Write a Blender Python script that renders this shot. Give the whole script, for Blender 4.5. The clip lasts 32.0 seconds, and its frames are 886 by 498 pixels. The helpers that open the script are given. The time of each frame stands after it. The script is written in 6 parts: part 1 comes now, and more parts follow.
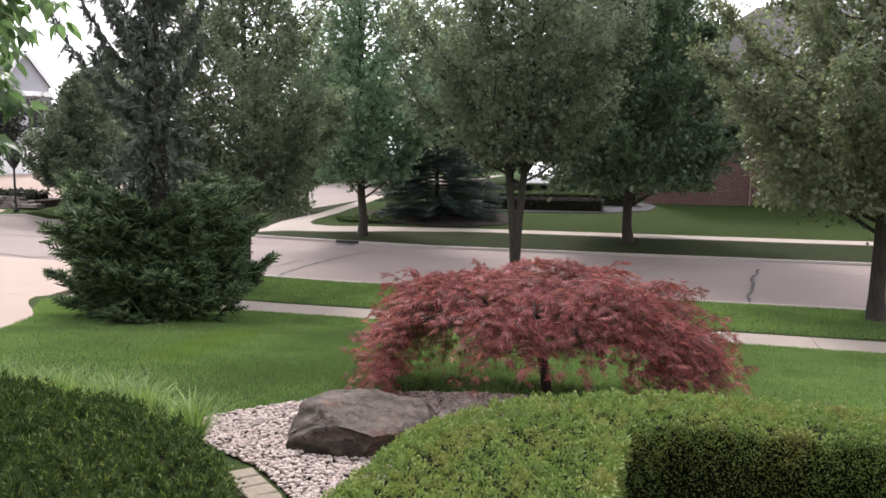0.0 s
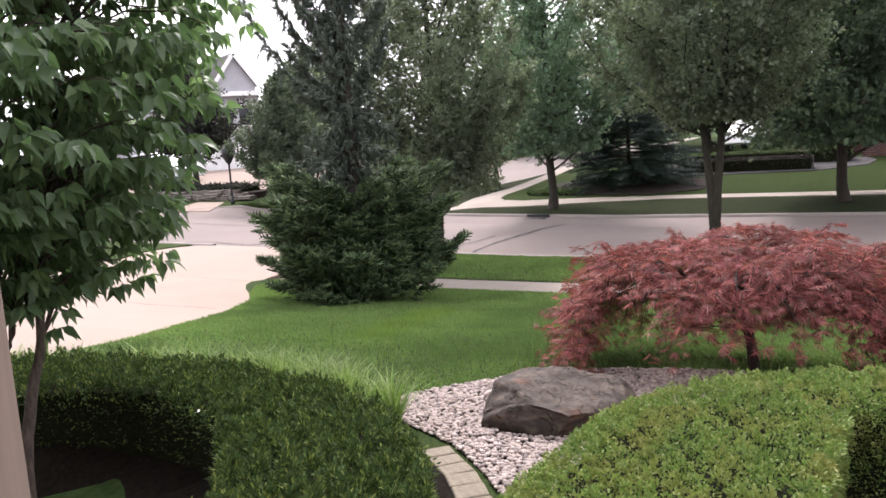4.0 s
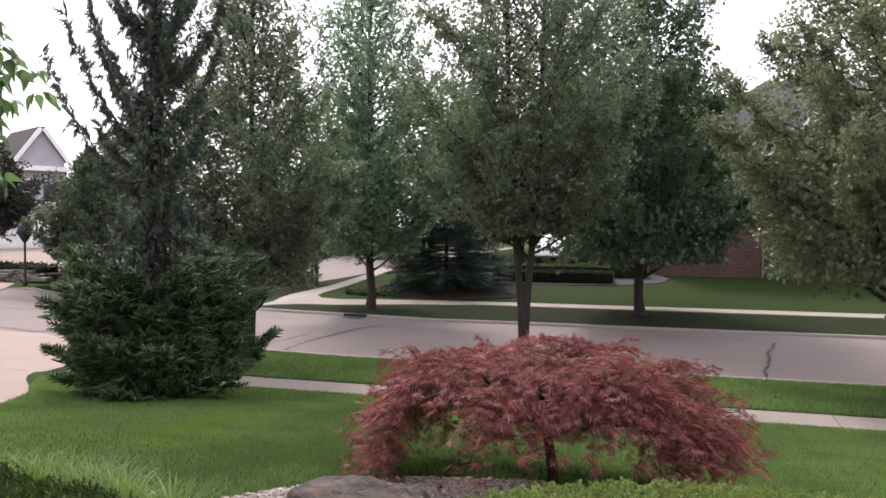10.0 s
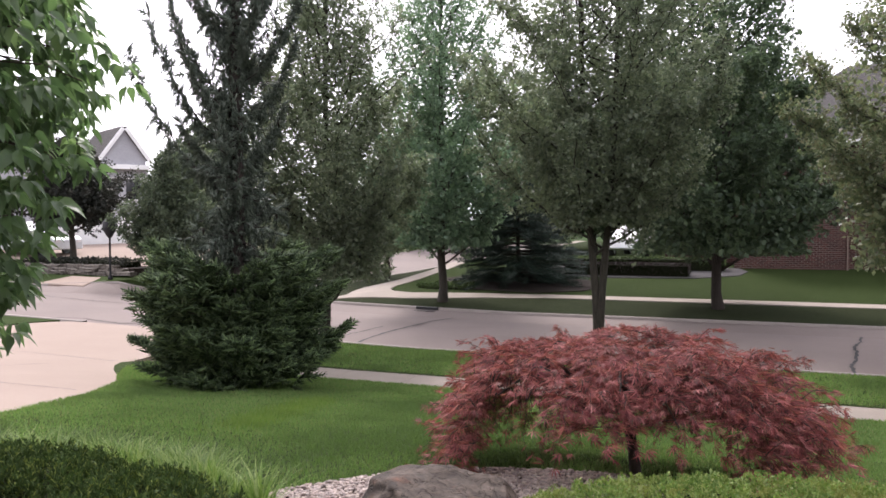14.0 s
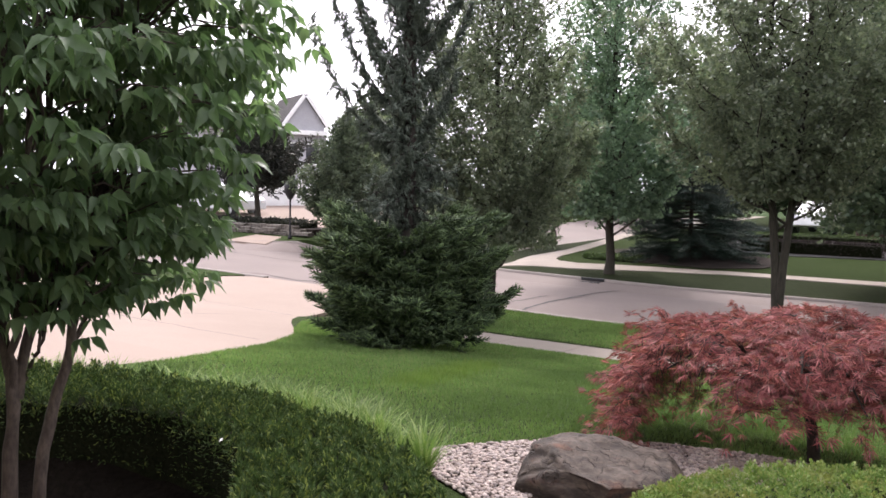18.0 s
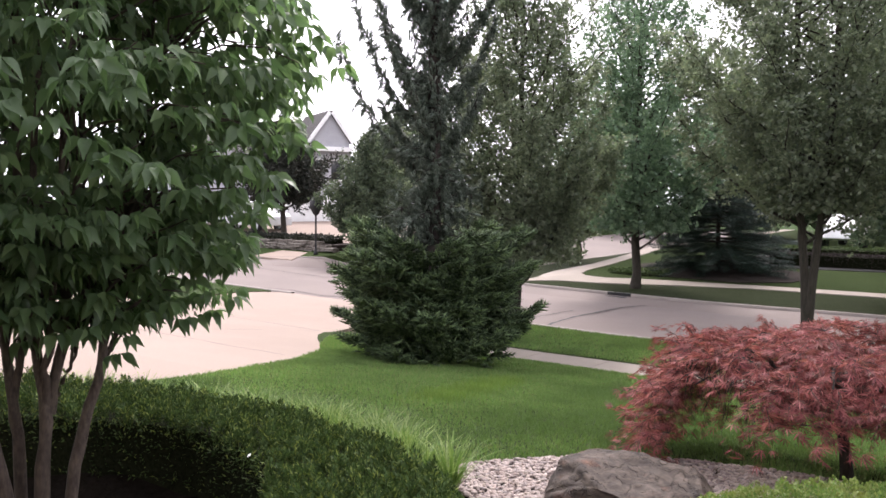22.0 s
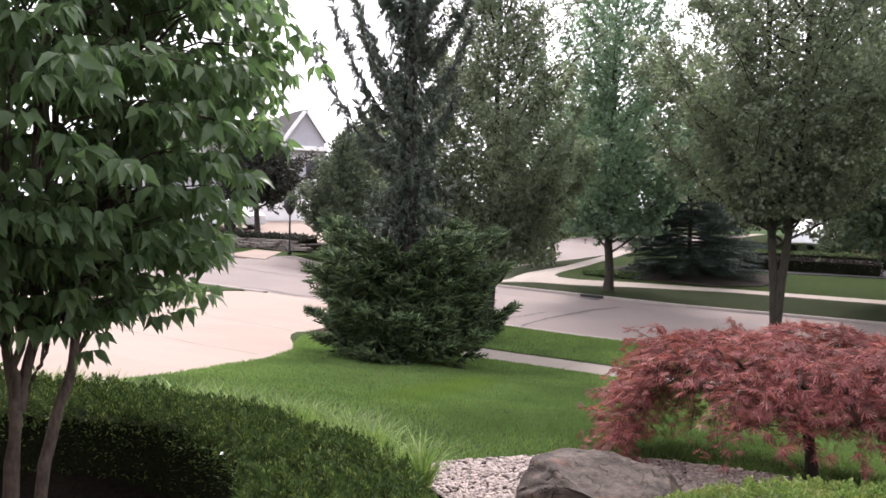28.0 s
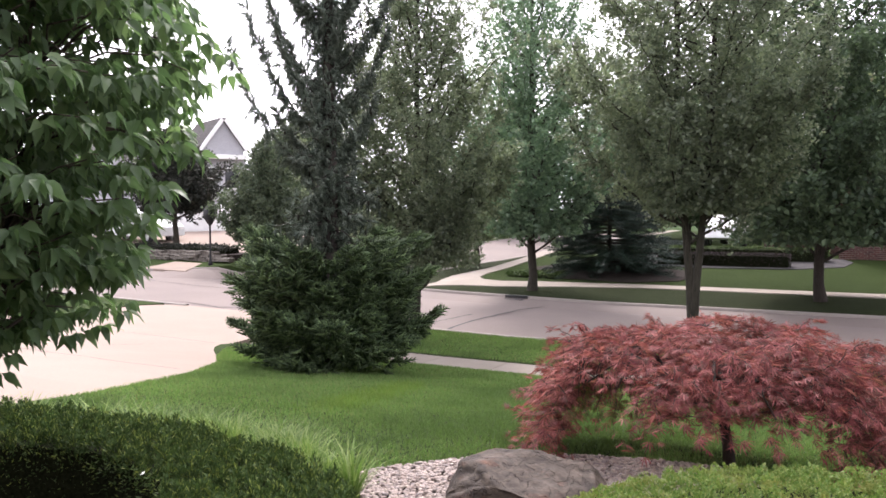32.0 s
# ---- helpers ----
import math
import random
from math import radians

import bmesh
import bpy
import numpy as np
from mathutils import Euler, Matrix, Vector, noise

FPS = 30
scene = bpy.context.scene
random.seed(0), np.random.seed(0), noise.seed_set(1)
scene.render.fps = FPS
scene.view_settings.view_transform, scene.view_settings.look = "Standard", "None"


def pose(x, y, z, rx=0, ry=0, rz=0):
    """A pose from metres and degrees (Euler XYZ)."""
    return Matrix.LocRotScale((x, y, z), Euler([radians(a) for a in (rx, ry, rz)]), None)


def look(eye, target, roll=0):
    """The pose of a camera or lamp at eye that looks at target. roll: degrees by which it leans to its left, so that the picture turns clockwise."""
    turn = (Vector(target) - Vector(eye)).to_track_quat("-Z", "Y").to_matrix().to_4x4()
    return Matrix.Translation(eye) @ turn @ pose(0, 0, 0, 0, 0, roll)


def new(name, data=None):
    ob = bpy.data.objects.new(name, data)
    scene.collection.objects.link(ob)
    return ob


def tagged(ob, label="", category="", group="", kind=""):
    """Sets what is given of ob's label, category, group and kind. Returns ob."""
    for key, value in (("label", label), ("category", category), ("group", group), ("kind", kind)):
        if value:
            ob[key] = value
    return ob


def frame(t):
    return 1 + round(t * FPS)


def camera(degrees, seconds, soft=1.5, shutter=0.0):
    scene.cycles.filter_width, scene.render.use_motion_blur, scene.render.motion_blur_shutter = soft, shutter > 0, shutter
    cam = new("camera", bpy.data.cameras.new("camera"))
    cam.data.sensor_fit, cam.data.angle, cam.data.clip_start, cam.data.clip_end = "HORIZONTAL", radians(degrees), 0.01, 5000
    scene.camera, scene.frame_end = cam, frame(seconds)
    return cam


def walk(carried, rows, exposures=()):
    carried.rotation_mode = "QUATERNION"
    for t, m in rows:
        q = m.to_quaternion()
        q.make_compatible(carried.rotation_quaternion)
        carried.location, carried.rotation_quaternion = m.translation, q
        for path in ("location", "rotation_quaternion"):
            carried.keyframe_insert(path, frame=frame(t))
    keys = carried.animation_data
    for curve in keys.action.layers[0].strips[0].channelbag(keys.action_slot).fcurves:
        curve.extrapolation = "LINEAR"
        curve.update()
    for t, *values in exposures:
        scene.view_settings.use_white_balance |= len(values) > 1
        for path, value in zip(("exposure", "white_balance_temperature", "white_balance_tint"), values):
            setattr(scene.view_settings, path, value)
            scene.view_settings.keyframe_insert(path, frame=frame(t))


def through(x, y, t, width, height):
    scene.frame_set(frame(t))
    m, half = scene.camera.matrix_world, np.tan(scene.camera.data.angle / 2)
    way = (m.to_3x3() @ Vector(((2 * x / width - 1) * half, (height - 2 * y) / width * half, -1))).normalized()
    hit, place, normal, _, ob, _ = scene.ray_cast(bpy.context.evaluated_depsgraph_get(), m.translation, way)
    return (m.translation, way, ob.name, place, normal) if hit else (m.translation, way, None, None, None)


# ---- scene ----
cam = camera(56.13, 32.0, soft=1.6)
# seconds, eye x y z in metres, turn rx ry rz in degrees
ROWS = [
    (0.0, 0.0, 0.0, 2.95, 83.5, -0.4, 16.71), (0.5, -0.034, 0.007, 2.95, 83.15, -0.52, 18.56),
    (1.0, -0.041, 0.009, 2.953, 83.61, 0.35, 19.44), (1.5, -0.052, 0.008, 2.946, 84.17, 0.86, 20.03),
    (2.0, -0.09, 0.008, 2.932, 84.25, 0.77, 22.75), (2.5, -0.127, 0.025, 2.925, 83.42, 1.16, 27.69),
    (4.5, 0.024, 0.239, 2.96, 81.95, 4.01, 29.53), (5.0, -0.024, 0.397, 2.945, 85.13, 2.17, 31.03),
    (5.5, -0.028, 0.45, 2.945, 86.23, 1.42, 32.84), (6.0, -0.01, 0.392, 2.958, 86.32, 0.63, 33.1),
    (6.5, 0.009, 0.35, 2.947, 85.19, -0.48, 29.59), (7.0, 0.026, 0.318, 2.955, 84.98, 0.03, 26.95),
    (7.5, 0.024, 0.296, 2.952, 86.44, 0.38, 26.81), (8.0, -0.005, 0.305, 2.949, 87.66, -0.2, 25.79),
    (8.5, -0.03, 0.32, 2.94, 88.15, -0.8, 24.61), (9.0, -0.009, 0.296, 2.94, 88.31, -1.07, 21.76),
    (9.5, 0.007, 0.282, 2.949, 88.4, -0.75, 18.91), (10.0, 0.019, 0.289, 2.95, 88.48, -0.24, 17.53),
    (10.5, 0.021, 0.291, 2.951, 88.38, -0.12, 16.71), (11.0, 0.019, 0.286, 2.952, 88.23, -0.24, 16.8),
    (11.5, 0.002, 0.295, 2.951, 88.31, -0.38, 17.76), (12.0, -0.021, 0.306, 2.945, 88.2, -0.59, 18.92),
    (12.5, -0.037, 0.32, 2.939, 88.12, -0.63, 19.95), (13.0, -0.044, 0.319, 2.923, 88.21, -0.38, 20.67),
    (13.5, -0.051, 0.309, 2.913, 88.21, 0.16, 21.15), (14.0, -0.061, 0.298, 2.911, 88.08, 0.22, 22.3),
    (14.5, -0.077, 0.296, 2.91, 88.27, 0.41, 25.23), (15.0, -0.091, 0.308, 2.907, 88.44, 0.49, 29.97),
    (15.5, -0.087, 0.302, 2.902, 88.16, 0.38, 32.28), (17.5, -0.098, 0.317, 2.875, 86.4, -1.14, 34.34),
    (18.0, -0.097, 0.316, 2.875, 85.87, -1.17, 33.76), (18.5, -0.095, 0.314, 2.876, 85.57, -0.64, 33.07),
    (19.0, -0.093, 0.311, 2.875, 85.41, -0.06, 32.56), (19.5, -0.094, 0.309, 2.876, 85.39, 0.07, 33.16),
    (20.0, -0.102, 0.308, 2.875, 85.39, 0.1, 34.82), (20.5, -0.101, 0.308, 2.877, 85.55, -0.01, 36.29),
    (21.0, -0.096, 0.305, 2.876, 85.87, -0.08, 36.42), (21.5, -0.095, 0.304, 2.881, 86.32, -0.46, 35.9),
    (22.0, -0.095, 0.302, 2.88, 86.87, -0.8, 35.45), (22.5, -0.088, 0.295, 2.881, 87.44, -1.09, 35.16),
    (23.0, -0.087, 0.293, 2.882, 87.76, -0.84, 34.88), (23.5, -0.083, 0.29, 2.886, 87.85, -0.34, 34.78),
    (24.0, -0.084, 0.288, 2.887, 87.97, -0.33, 34.8), (24.5, -0.083, 0.285, 2.885, 87.95, -0.55, 34.67),
    (25.0, -0.083, 0.279, 2.882, 87.68, -0.74, 34.55), (25.5, -0.082, 0.275, 2.876, 87.0, -1.03, 34.47),
    (27.5, -0.087, 0.285, 2.875, 86.5, -1.35, 33.85), (28.0, -0.079, 0.274, 2.876, 86.97, -1.47, 33.71),
    (28.5, -0.076, 0.273, 2.877, 87.29, -1.29, 33.4), (29.0, -0.077, 0.276, 2.877, 87.28, -1.37, 33.23),
    (29.5, -0.081, 0.281, 2.871, 87.55, -1.3, 33.39), (30.0, -0.076, 0.28, 2.874, 87.64, -0.99, 33.06),
    (30.5, -0.069, 0.277, 2.883, 87.46, -0.87, 32.05), (31.0, -0.063, 0.276, 2.887, 87.56, -0.06, 30.9),
    (31.5, -0.059, 0.272, 2.886, 87.36, 0.35, 29.75), (32.0, -0.051, 0.272, 2.885, 87.34, 0.11, 28.48),
]
EXPOSURES = [(t, e, 6480, 17 if t < 3 else 20) for t, e in ((0.0, 1.54), (1.0, 1.71), (2.5, 1.71), (5.0, 1.60), (6.0, 1.52), (7.0, 1.60), (8.0, 1.54), (9.0, 1.32), (11.0, 1.24), (15.0, 1.40), (18.0, 1.52), (20.0, 1.48), (22.0, 1.56), (24.0, 1.60), (28.0, 1.62), (30.0, 1.64), (32.0, 1.70))]
walk(cam, [(t, pose(x, y, z, rx, ry, rz)) for t, x, y, z, rx, ry, rz in ROWS], EXPOSURES)

# ---------------------------------------------------------------- light
SUN_UP, SUN_AZ = 50.0, -33.0          # degrees above the horizon; degrees right of straight across the road
world = bpy.data.worlds.new("overcast_sky")
scene.world = world
world.use_nodes = True
wn, wl = world.node_tree.nodes, world.node_tree.links
wn.clear()
sky = wn.new("ShaderNodeTexSky")
sky.sky_type, sky.sun_disc = "NISHITA", False
sky.sun_elevation, sky.sun_rotation = radians(SUN_UP), radians(SUN_AZ)
sky.air_density, sky.dust_density = 1.0, 4.0
pale = wn.new("ShaderNodeHueSaturation")
pale.inputs["Saturation"].default_value = 0.12
veil = wn.new("ShaderNodeMixRGB")
veil.inputs[0].default_value = 0.55
veil.inputs[2].default_value = (9.25, 9.5, 10.2, 1)
bg = wn.new("ShaderNodeBackground")
bg.inputs["Strength"].default_value = 0.115
wout = wn.new("ShaderNodeOutputWorld")
wl.new(sky.outputs[0], pale.inputs["Color"])
wl.new(pale.outputs[0], veil.inputs[1])
wl.new(veil.outputs[0], bg.inputs["Color"])
wl.new(bg.outputs[0], wout.inputs["Surface"])
sun_data = bpy.data.lights.new("sun", "SUN")
sun_data.energy, sun_data.angle, sun_data.color = 1.45, radians(15), (1.0, 0.96, 0.9)
sun = new("sun", sun_data)
az, up = radians(SUN_AZ), radians(SUN_UP)
sun.matrix_world = look((math.sin(az) * math.cos(up) * 50, math.cos(az) * math.cos(up) * 50, math.sin(up) * 50), (0, 0, 0))

# ---------------------------------------------------------------- materials


def ramp_node(nt, fac, stops):
    r = nt.nodes.new("ShaderNodeValToRGB")
    els = r.color_ramp.elements
    while len(els) < len(stops):
        els.new(0.5)
    for e, (p, c) in zip(els, stops):
        e.position, e.color = p, (*c, 1)
    nt.links.new(fac, r.inputs[0])
    return r.outputs[0]


def noise_node(nt, scale, detail=4, rough=0.55, stretch=None, coord="Object"):
    tc = nt.nodes.new("ShaderNodeTexCoord")
    n = nt.nodes.new("ShaderNodeTexNoise")
    n.inputs["Scale"].default_value, n.inputs["Detail"].default_value, n.inputs["Roughness"].default_value = scale, detail, rough
    if stretch:
        mp = nt.nodes.new("ShaderNodeMapping")
        mp.inputs["Scale"].default_value = stretch
        nt.links.new(tc.outputs[coord], mp.inputs[0])
        nt.links.new(mp.outputs[0], n.inputs["Vector"])
    else:
        nt.links.new(tc.outputs[coord], n.inputs["Vector"])
    return n.outputs["Fac"]


def mix_node(nt, fac, a, b, mode="MIX"):
    m = nt.nodes.new("ShaderNodeMixRGB")
    m.blend_type = mode
    for s, v in zip(m.inputs, (fac, a, b)):
        if hasattr(v, "is_output"):
            nt.links.new(v, s)
        elif isinstance(v, (int, float)):
            s.default_value = v
        else:
            s.default_value = (*v, 1)
    return m.outputs[0]


def base_mat(name, rough=0.8, metal=0.0, spec=0.3):
    m = bpy.data.materials.new(name)
    m.use_nodes = True
    nt = m.node_tree
    b = nt.nodes["Principled BSDF"]
    b.inputs["Roughness"].default_value, b.inputs["Metallic"].default_value = rough, metal
    b.inputs["Specular IOR Level"].default_value = spec
    return m, nt, b


def bump(nt, b, height, strength=0.4, dist=0.01):
    n = nt.nodes.new("ShaderNodeBump")
    n.inputs["Strength"].default_value, n.inputs["Distance"].default_value = strength, dist
    nt.links.new(height, n.inputs["Height"])
    nt.links.new(n.outputs[0], b.inputs["Normal"])


def surface(name, stops, fine=30.0, broad=1.2, rough=0.85, bump_s=0.4, bump_d=0.01, metal=0.0, spec=0.3, stretch=None, stain=(0.75, 0.75, 0.75), stain_amt=0.5):
    """Two scales of variation: fine grain through a ramp, broad stains over it."""
    m, nt, b = base_mat(name, rough, metal, spec)
    f = noise_node(nt, fine, 6, 0.6, stretch)
    col = ramp_node(nt, f, stops)
    big = noise_node(nt, broad, 5, 0.6)
    st = ramp_node(nt, big, [(0.38, stain), (0.62, (1, 1, 1))])
    nt.links.new(mix_node(nt, stain_amt, col, st, "MULTIPLY"), b.inputs["Base Color"])
    bump(nt, b, f, bump_s, bump_d)
    return m


def leaf_mat(name, colours, rough=0.55, through=0.3, broad=0.6, spec=0.25, patch=None, gain=1.0):
    """Leaves: a colour to each leaf, broad drifts of tone, some light let through."""
    m, nt, b = base_mat(name, rough, 0, spec)
    geo = nt.nodes.new("ShaderNodeNewGeometry")
    n = len(colours)
    col = ramp_node(nt, geo.outputs["Random Per Island"], [((i + 0.5) / n, tuple(v * gain for v in c)) for i, c in enumerate(colours)])
    drift = ramp_node(nt, noise_node(nt, broad, 3), [(0.3, (0.7, 0.72, 0.7)), (0.7, (1.15, 1.15, 1.1))])
    tone = mix_node(nt, 0.8, col, drift, "MULTIPLY")
    if patch:
        k = ramp_node(nt, noise_node(nt, patch[1], 4, 0.6), [(0.48, (0, 0, 0)), (0.62, (1, 1, 1))])
        tone = mix_node(nt, k, tone, patch[0])
    nt.links.new(tone, b.inputs["Base Color"])
    tr = nt.nodes.new("ShaderNodeBsdfTranslucent")
    nt.links.new(mix_node(nt, 1.0, tone, (1.05, 1.15, 0.85), "MULTIPLY"), tr.inputs["Color"])
    mx = nt.nodes.new("ShaderNodeMixShader")
    mx.inputs[0].default_value = through
    nt.links.new(b.outputs[0], mx.inputs[1])
    nt.links.new(tr.outputs[0], mx.inputs[2])
    nt.links.new(mx.outputs[0], nt.nodes["Material Output"].inputs["Surface"])
    return m


MAT = {}
MAT["concrete_road"] = surface("concrete_road", [(0.3, (0.156, 0.127, 0.114)), (0.7, (0.2, 0.163, 0.147))], 45, 0.35, 0.9, 0.15, 0.004, stain=(0.8, 0.8, 0.82))
MAT["concrete_walk"] = surface("concrete_walk", [(0.3, (0.24, 0.205, 0.172)), (0.7, (0.315, 0.27, 0.228))], 60, 1.1, 0.9, 0.2, 0.004, stain=(0.78, 0.78, 0.8))
MAT["concrete_drive"] = surface("concrete_drive", [(0.3, (0.235, 0.18, 0.146)), (0.7, (0.286, 0.221, 0.18))], 50, 0.5, 0.88, 0.15, 0.004, stain=(0.88, 0.87, 0.86))
MAT["kerb"] = surface("kerb_concrete", [(0.3, (0.22, 0.192, 0.175)), (0.7, (0.29, 0.255, 0.232))], 40, 1.5, 0.9, 0.2, 0.004)
MAT["tar"] = surface("tar_seal", [(0.3, (0.025, 0.024, 0.024)), (0.7, (0.055, 0.053, 0.052))], 60, 3, 0.75, 0.3, 0.004)
# soil taken to near black, so its colour carries the shade under the plants
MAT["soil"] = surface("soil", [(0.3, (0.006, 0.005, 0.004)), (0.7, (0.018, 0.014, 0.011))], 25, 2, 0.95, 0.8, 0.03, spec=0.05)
MAT["mulch"] = surface("dark_mulch", [(0.3, (0.018, 0.014, 0.012)), (0.7, (0.055, 0.044, 0.038))], 30, 2.5, 0.95, 0.9, 0.03, spec=0.1)
MAT["turf"] = surface("turf", [(0.3, (0.025, 0.039, 0.014)), (0.7, (0.05, 0.072, 0.025))], 35, 0.7, 0.95, 0.8, 0.03, spec=0.03, stain=(0.7, 0.75, 0.7))
# turf darkened for the far lawn: shade of trees and house painted in
MAT["turf_far_shade"] = surface("far_lawn_turf_in_shade", [(0.3, (0.02, 0.03, 0.01)), (0.7, (0.038, 0.056, 0.018))], 35, 0.5, 0.95, 0.8, 0.03, spec=0.03, stain=(0.75, 0.78, 0.72))
# darker copy of the turf: the street trees' shade is put into its colour
MAT["turf_shade"] = surface("verge_turf_in_shade", [(0.3, (0.017, 0.022, 0.011)), (0.7, (0.034, 0.042, 0.02))], 30, 0.9, 0.95, 0.8, 0.03, spec=0.03, stain=(0.75, 0.72, 0.7))
# near black: the shade inside the hedges is put into this colour
MAT["hedge_core"] = surface("hedge_inner_shade", [(0.3, (0.008, 0.011, 0.005)), (0.7, (0.024, 0.026, 0.014))], 40, 4, 0.95, 1.0, 0.03, spec=0.05)
MAT["meadow"] = surface("far_turf", [(0.3, (0.024, 0.042, 0.014)), (0.7, (0.045, 0.075, 0.026))], 9, 0.15, 0.95, 0.6, 0.05, spec=0.03, stain=(0.7, 0.75, 0.7))
MAT["bark"] = surface("grey_bark", [(0.3, (0.02, 0.018, 0.014)), (0.7, (0.058, 0.05, 0.038))], 9, 1.5, 0.9, 1.0, 0.03, stretch=(3, 3, 0.6))
MAT["bark_smooth"] = surface("smooth_bark", [(0.3, (0.04, 0.03, 0.024)), (0.7, (0.115, 0.088, 0.07))], 24, 5, 0.8, 0.7, 0.012, stretch=(2, 2, 0.7), stain=(0.55, 0.5, 0.48))
MAT["bark_dark"] = surface("dark_bark", [(0.3, (0.02, 0.016, 0.014)), (0.7, (0.06, 0.048, 0.04))], 20, 3, 0.9, 0.8, 0.01, stretch=(2, 2, 0.5))


def rock_mat():
    m, nt, b = base_mat("grey_boulder", 0.8, 0, 0.3)
    f = noise_node(nt, 8, 8, 0.65, (1, 1, 2.6))
    col = ramp_node(nt, f, [(0.28, (0.015, 0.011, 0.009)), (0.5, (0.055, 0.042, 0.033)), (0.72, (0.13, 0.101, 0.08))])
    tc, mp, vo = nt.nodes.new("ShaderNodeTexCoord"), nt.nodes.new("ShaderNodeMapping"), nt.nodes.new("ShaderNodeTexVoronoi")
    mp.inputs["Scale"].default_value, mp.inputs["Rotation"].default_value = (0.7, 1.7, 5.0), (0.1, 0.3, 0.5)
    vo.feature = "DISTANCE_TO_EDGE"
    warp = mix_node(nt, 0.3, tc.outputs["Object"], noise_node(nt, 5, 3))
    nt.links.new(warp, mp.inputs[0])
    nt.links.new(mp.outputs[0], vo.inputs["Vector"])
    crack = ramp_node(nt, vo.outputs["Distance"], [(0.0, (0.45, 0.45, 0.45)), (0.035, (1, 1, 1))])
    rust = ramp_node(nt, noise_node(nt, 4.0, 4, 0.6), [(0.56, (1, 1, 1)), (0.7, (1.5, 0.85, 0.62))])
    nt.links.new(mix_node(nt, 0.8, mix_node(nt, 0.85, col, rust, "MULTIPLY"), crack, "MULTIPLY"), b.inputs["Base Color"])
    bump(nt, b, mix_node(nt, 0.5, f, crack), 1.0, 0.03)
    return m


MAT["rock"] = rock_mat()
MAT["plaster"] = surface("plain_wall", [(0.3, (0.5, 0.45, 0.4)), (0.7, (0.6, 0.55, 0.5))], 20, 0.8, 0.9, 0.2)
MAT["shingle"] = surface("roof_shingle", [(0.3, (0.04, 0.037, 0.036)), (0.7, (0.09, 0.083, 0.08))], 14, 0.6, 0.95, 0.5, 0.02, stretch=(1, 1, 4))
MAT["white_paint"] = surface("white_paint", [(0.3, (0.74, 0.74, 0.73)), (0.7, (0.82, 0.82, 0.81))], 30, 1.0, 0.6, 0.05, 0.002)
MAT["siding"] = surface("pale_siding", [(0.3, (0.36, 0.36, 0.385)), (0.7, (0.43, 0.43, 0.455))], 12, 0.6, 0.7, 0.1, 0.004)
MAT["trim"] = surface("brown_trim", [(0.3, (0.2, 0.145, 0.12)), (0.7, (0.25, 0.185, 0.155))], 40, 3, 0.6, 0.15, 0.002, stretch=(1, 1, 0.1))
MAT["black_metal"] = surface("black_metal", [(0.3, (0.012, 0.012, 0.013)), (0.7, (0.022, 0.022, 0.024))], 40, 3, 0.45, 0.1, 0.001)
MAT["silver"] = surface("silver_paint", [(0.3, (0.56, 0.58, 0.59)), (0.7, (0.62, 0.64, 0.65))], 5, 1, 0.3, 0.02, 0.001, metal=0.3, spec=0.5, stain=(0.9, 0.9, 0.9))
MAT["tyre"] = surface("tyre_rubber", [(0.3, (0.015, 0.015, 0.016)), (0.7, (0.03, 0.03, 0.031))], 30, 4, 0.85, 0.2, 0.003)
MAT["glass"] = surface("dark_glass", [(0.3, (0.012, 0.014, 0.016)), (0.7, (0.02, 0.022, 0.025))], 3, 1, 0.08, 0.0, 0.001, spec=0.6)
MAT["stone"] = surface("wall_stone", [(0.3, (0.06, 0.052, 0.044)), (0.7, (0.2, 0.176, 0.152))], 9, 2, 0.9, 0.7, 0.02)
MAT["gravel"] = surface("grey_gravel", [(0.3, (0.038, 0.036, 0.037)), (0.7, (0.085, 0.08, 0.08))], 30, 2, 0.9, 0.6, 0.02, spec=0.1)
MAT["paver"] = surface("edging_block", [(0.3, (0.15, 0.128, 0.095)), (0.7, (0.25, 0.212, 0.16))], 40, 6, 0.92, 0.5, 0.006)


def pebble_mat():
    m, nt, b = base_mat("river_pebble", 0.75, 0, 0.3)
    geo, info = nt.nodes.new("ShaderNodeNewGeometry"), nt.nodes.new("ShaderNodeObjectInfo")
    add = nt.nodes.new("ShaderNodeMath")
    add.operation = "ADD"
    nt.links.new(geo.outputs["Random Per Island"], add.inputs[0])
    nt.links.new(info.outputs["Random"], add.inputs[1])
    fr = nt.nodes.new("ShaderNodeMath")
    fr.operation = "FRACT"
    nt.links.new(add.outputs[0], fr.inputs[0])
    col = ramp_node(nt, fr.outputs[0], [(0.0, (0.17, 0.135, 0.125)), (0.25, (0.38, 0.3, 0.262)), (0.5, (0.46, 0.385, 0.345)), (0.75, (0.26, 0.22, 0.208)), (1.0, (0.52, 0.435, 0.37))])
    n = noise_node(nt, 60, 4)
    nt.links.new(mix_node(nt, 0.5, col, ramp_node(nt, n, [(0.3, (0.7, 0.7, 0.7)), (0.7, (1, 1, 1))]), "MULTIPLY"), b.inputs["Base Color"])
    bump(nt, b, n, 0.3, 0.003)
    return m


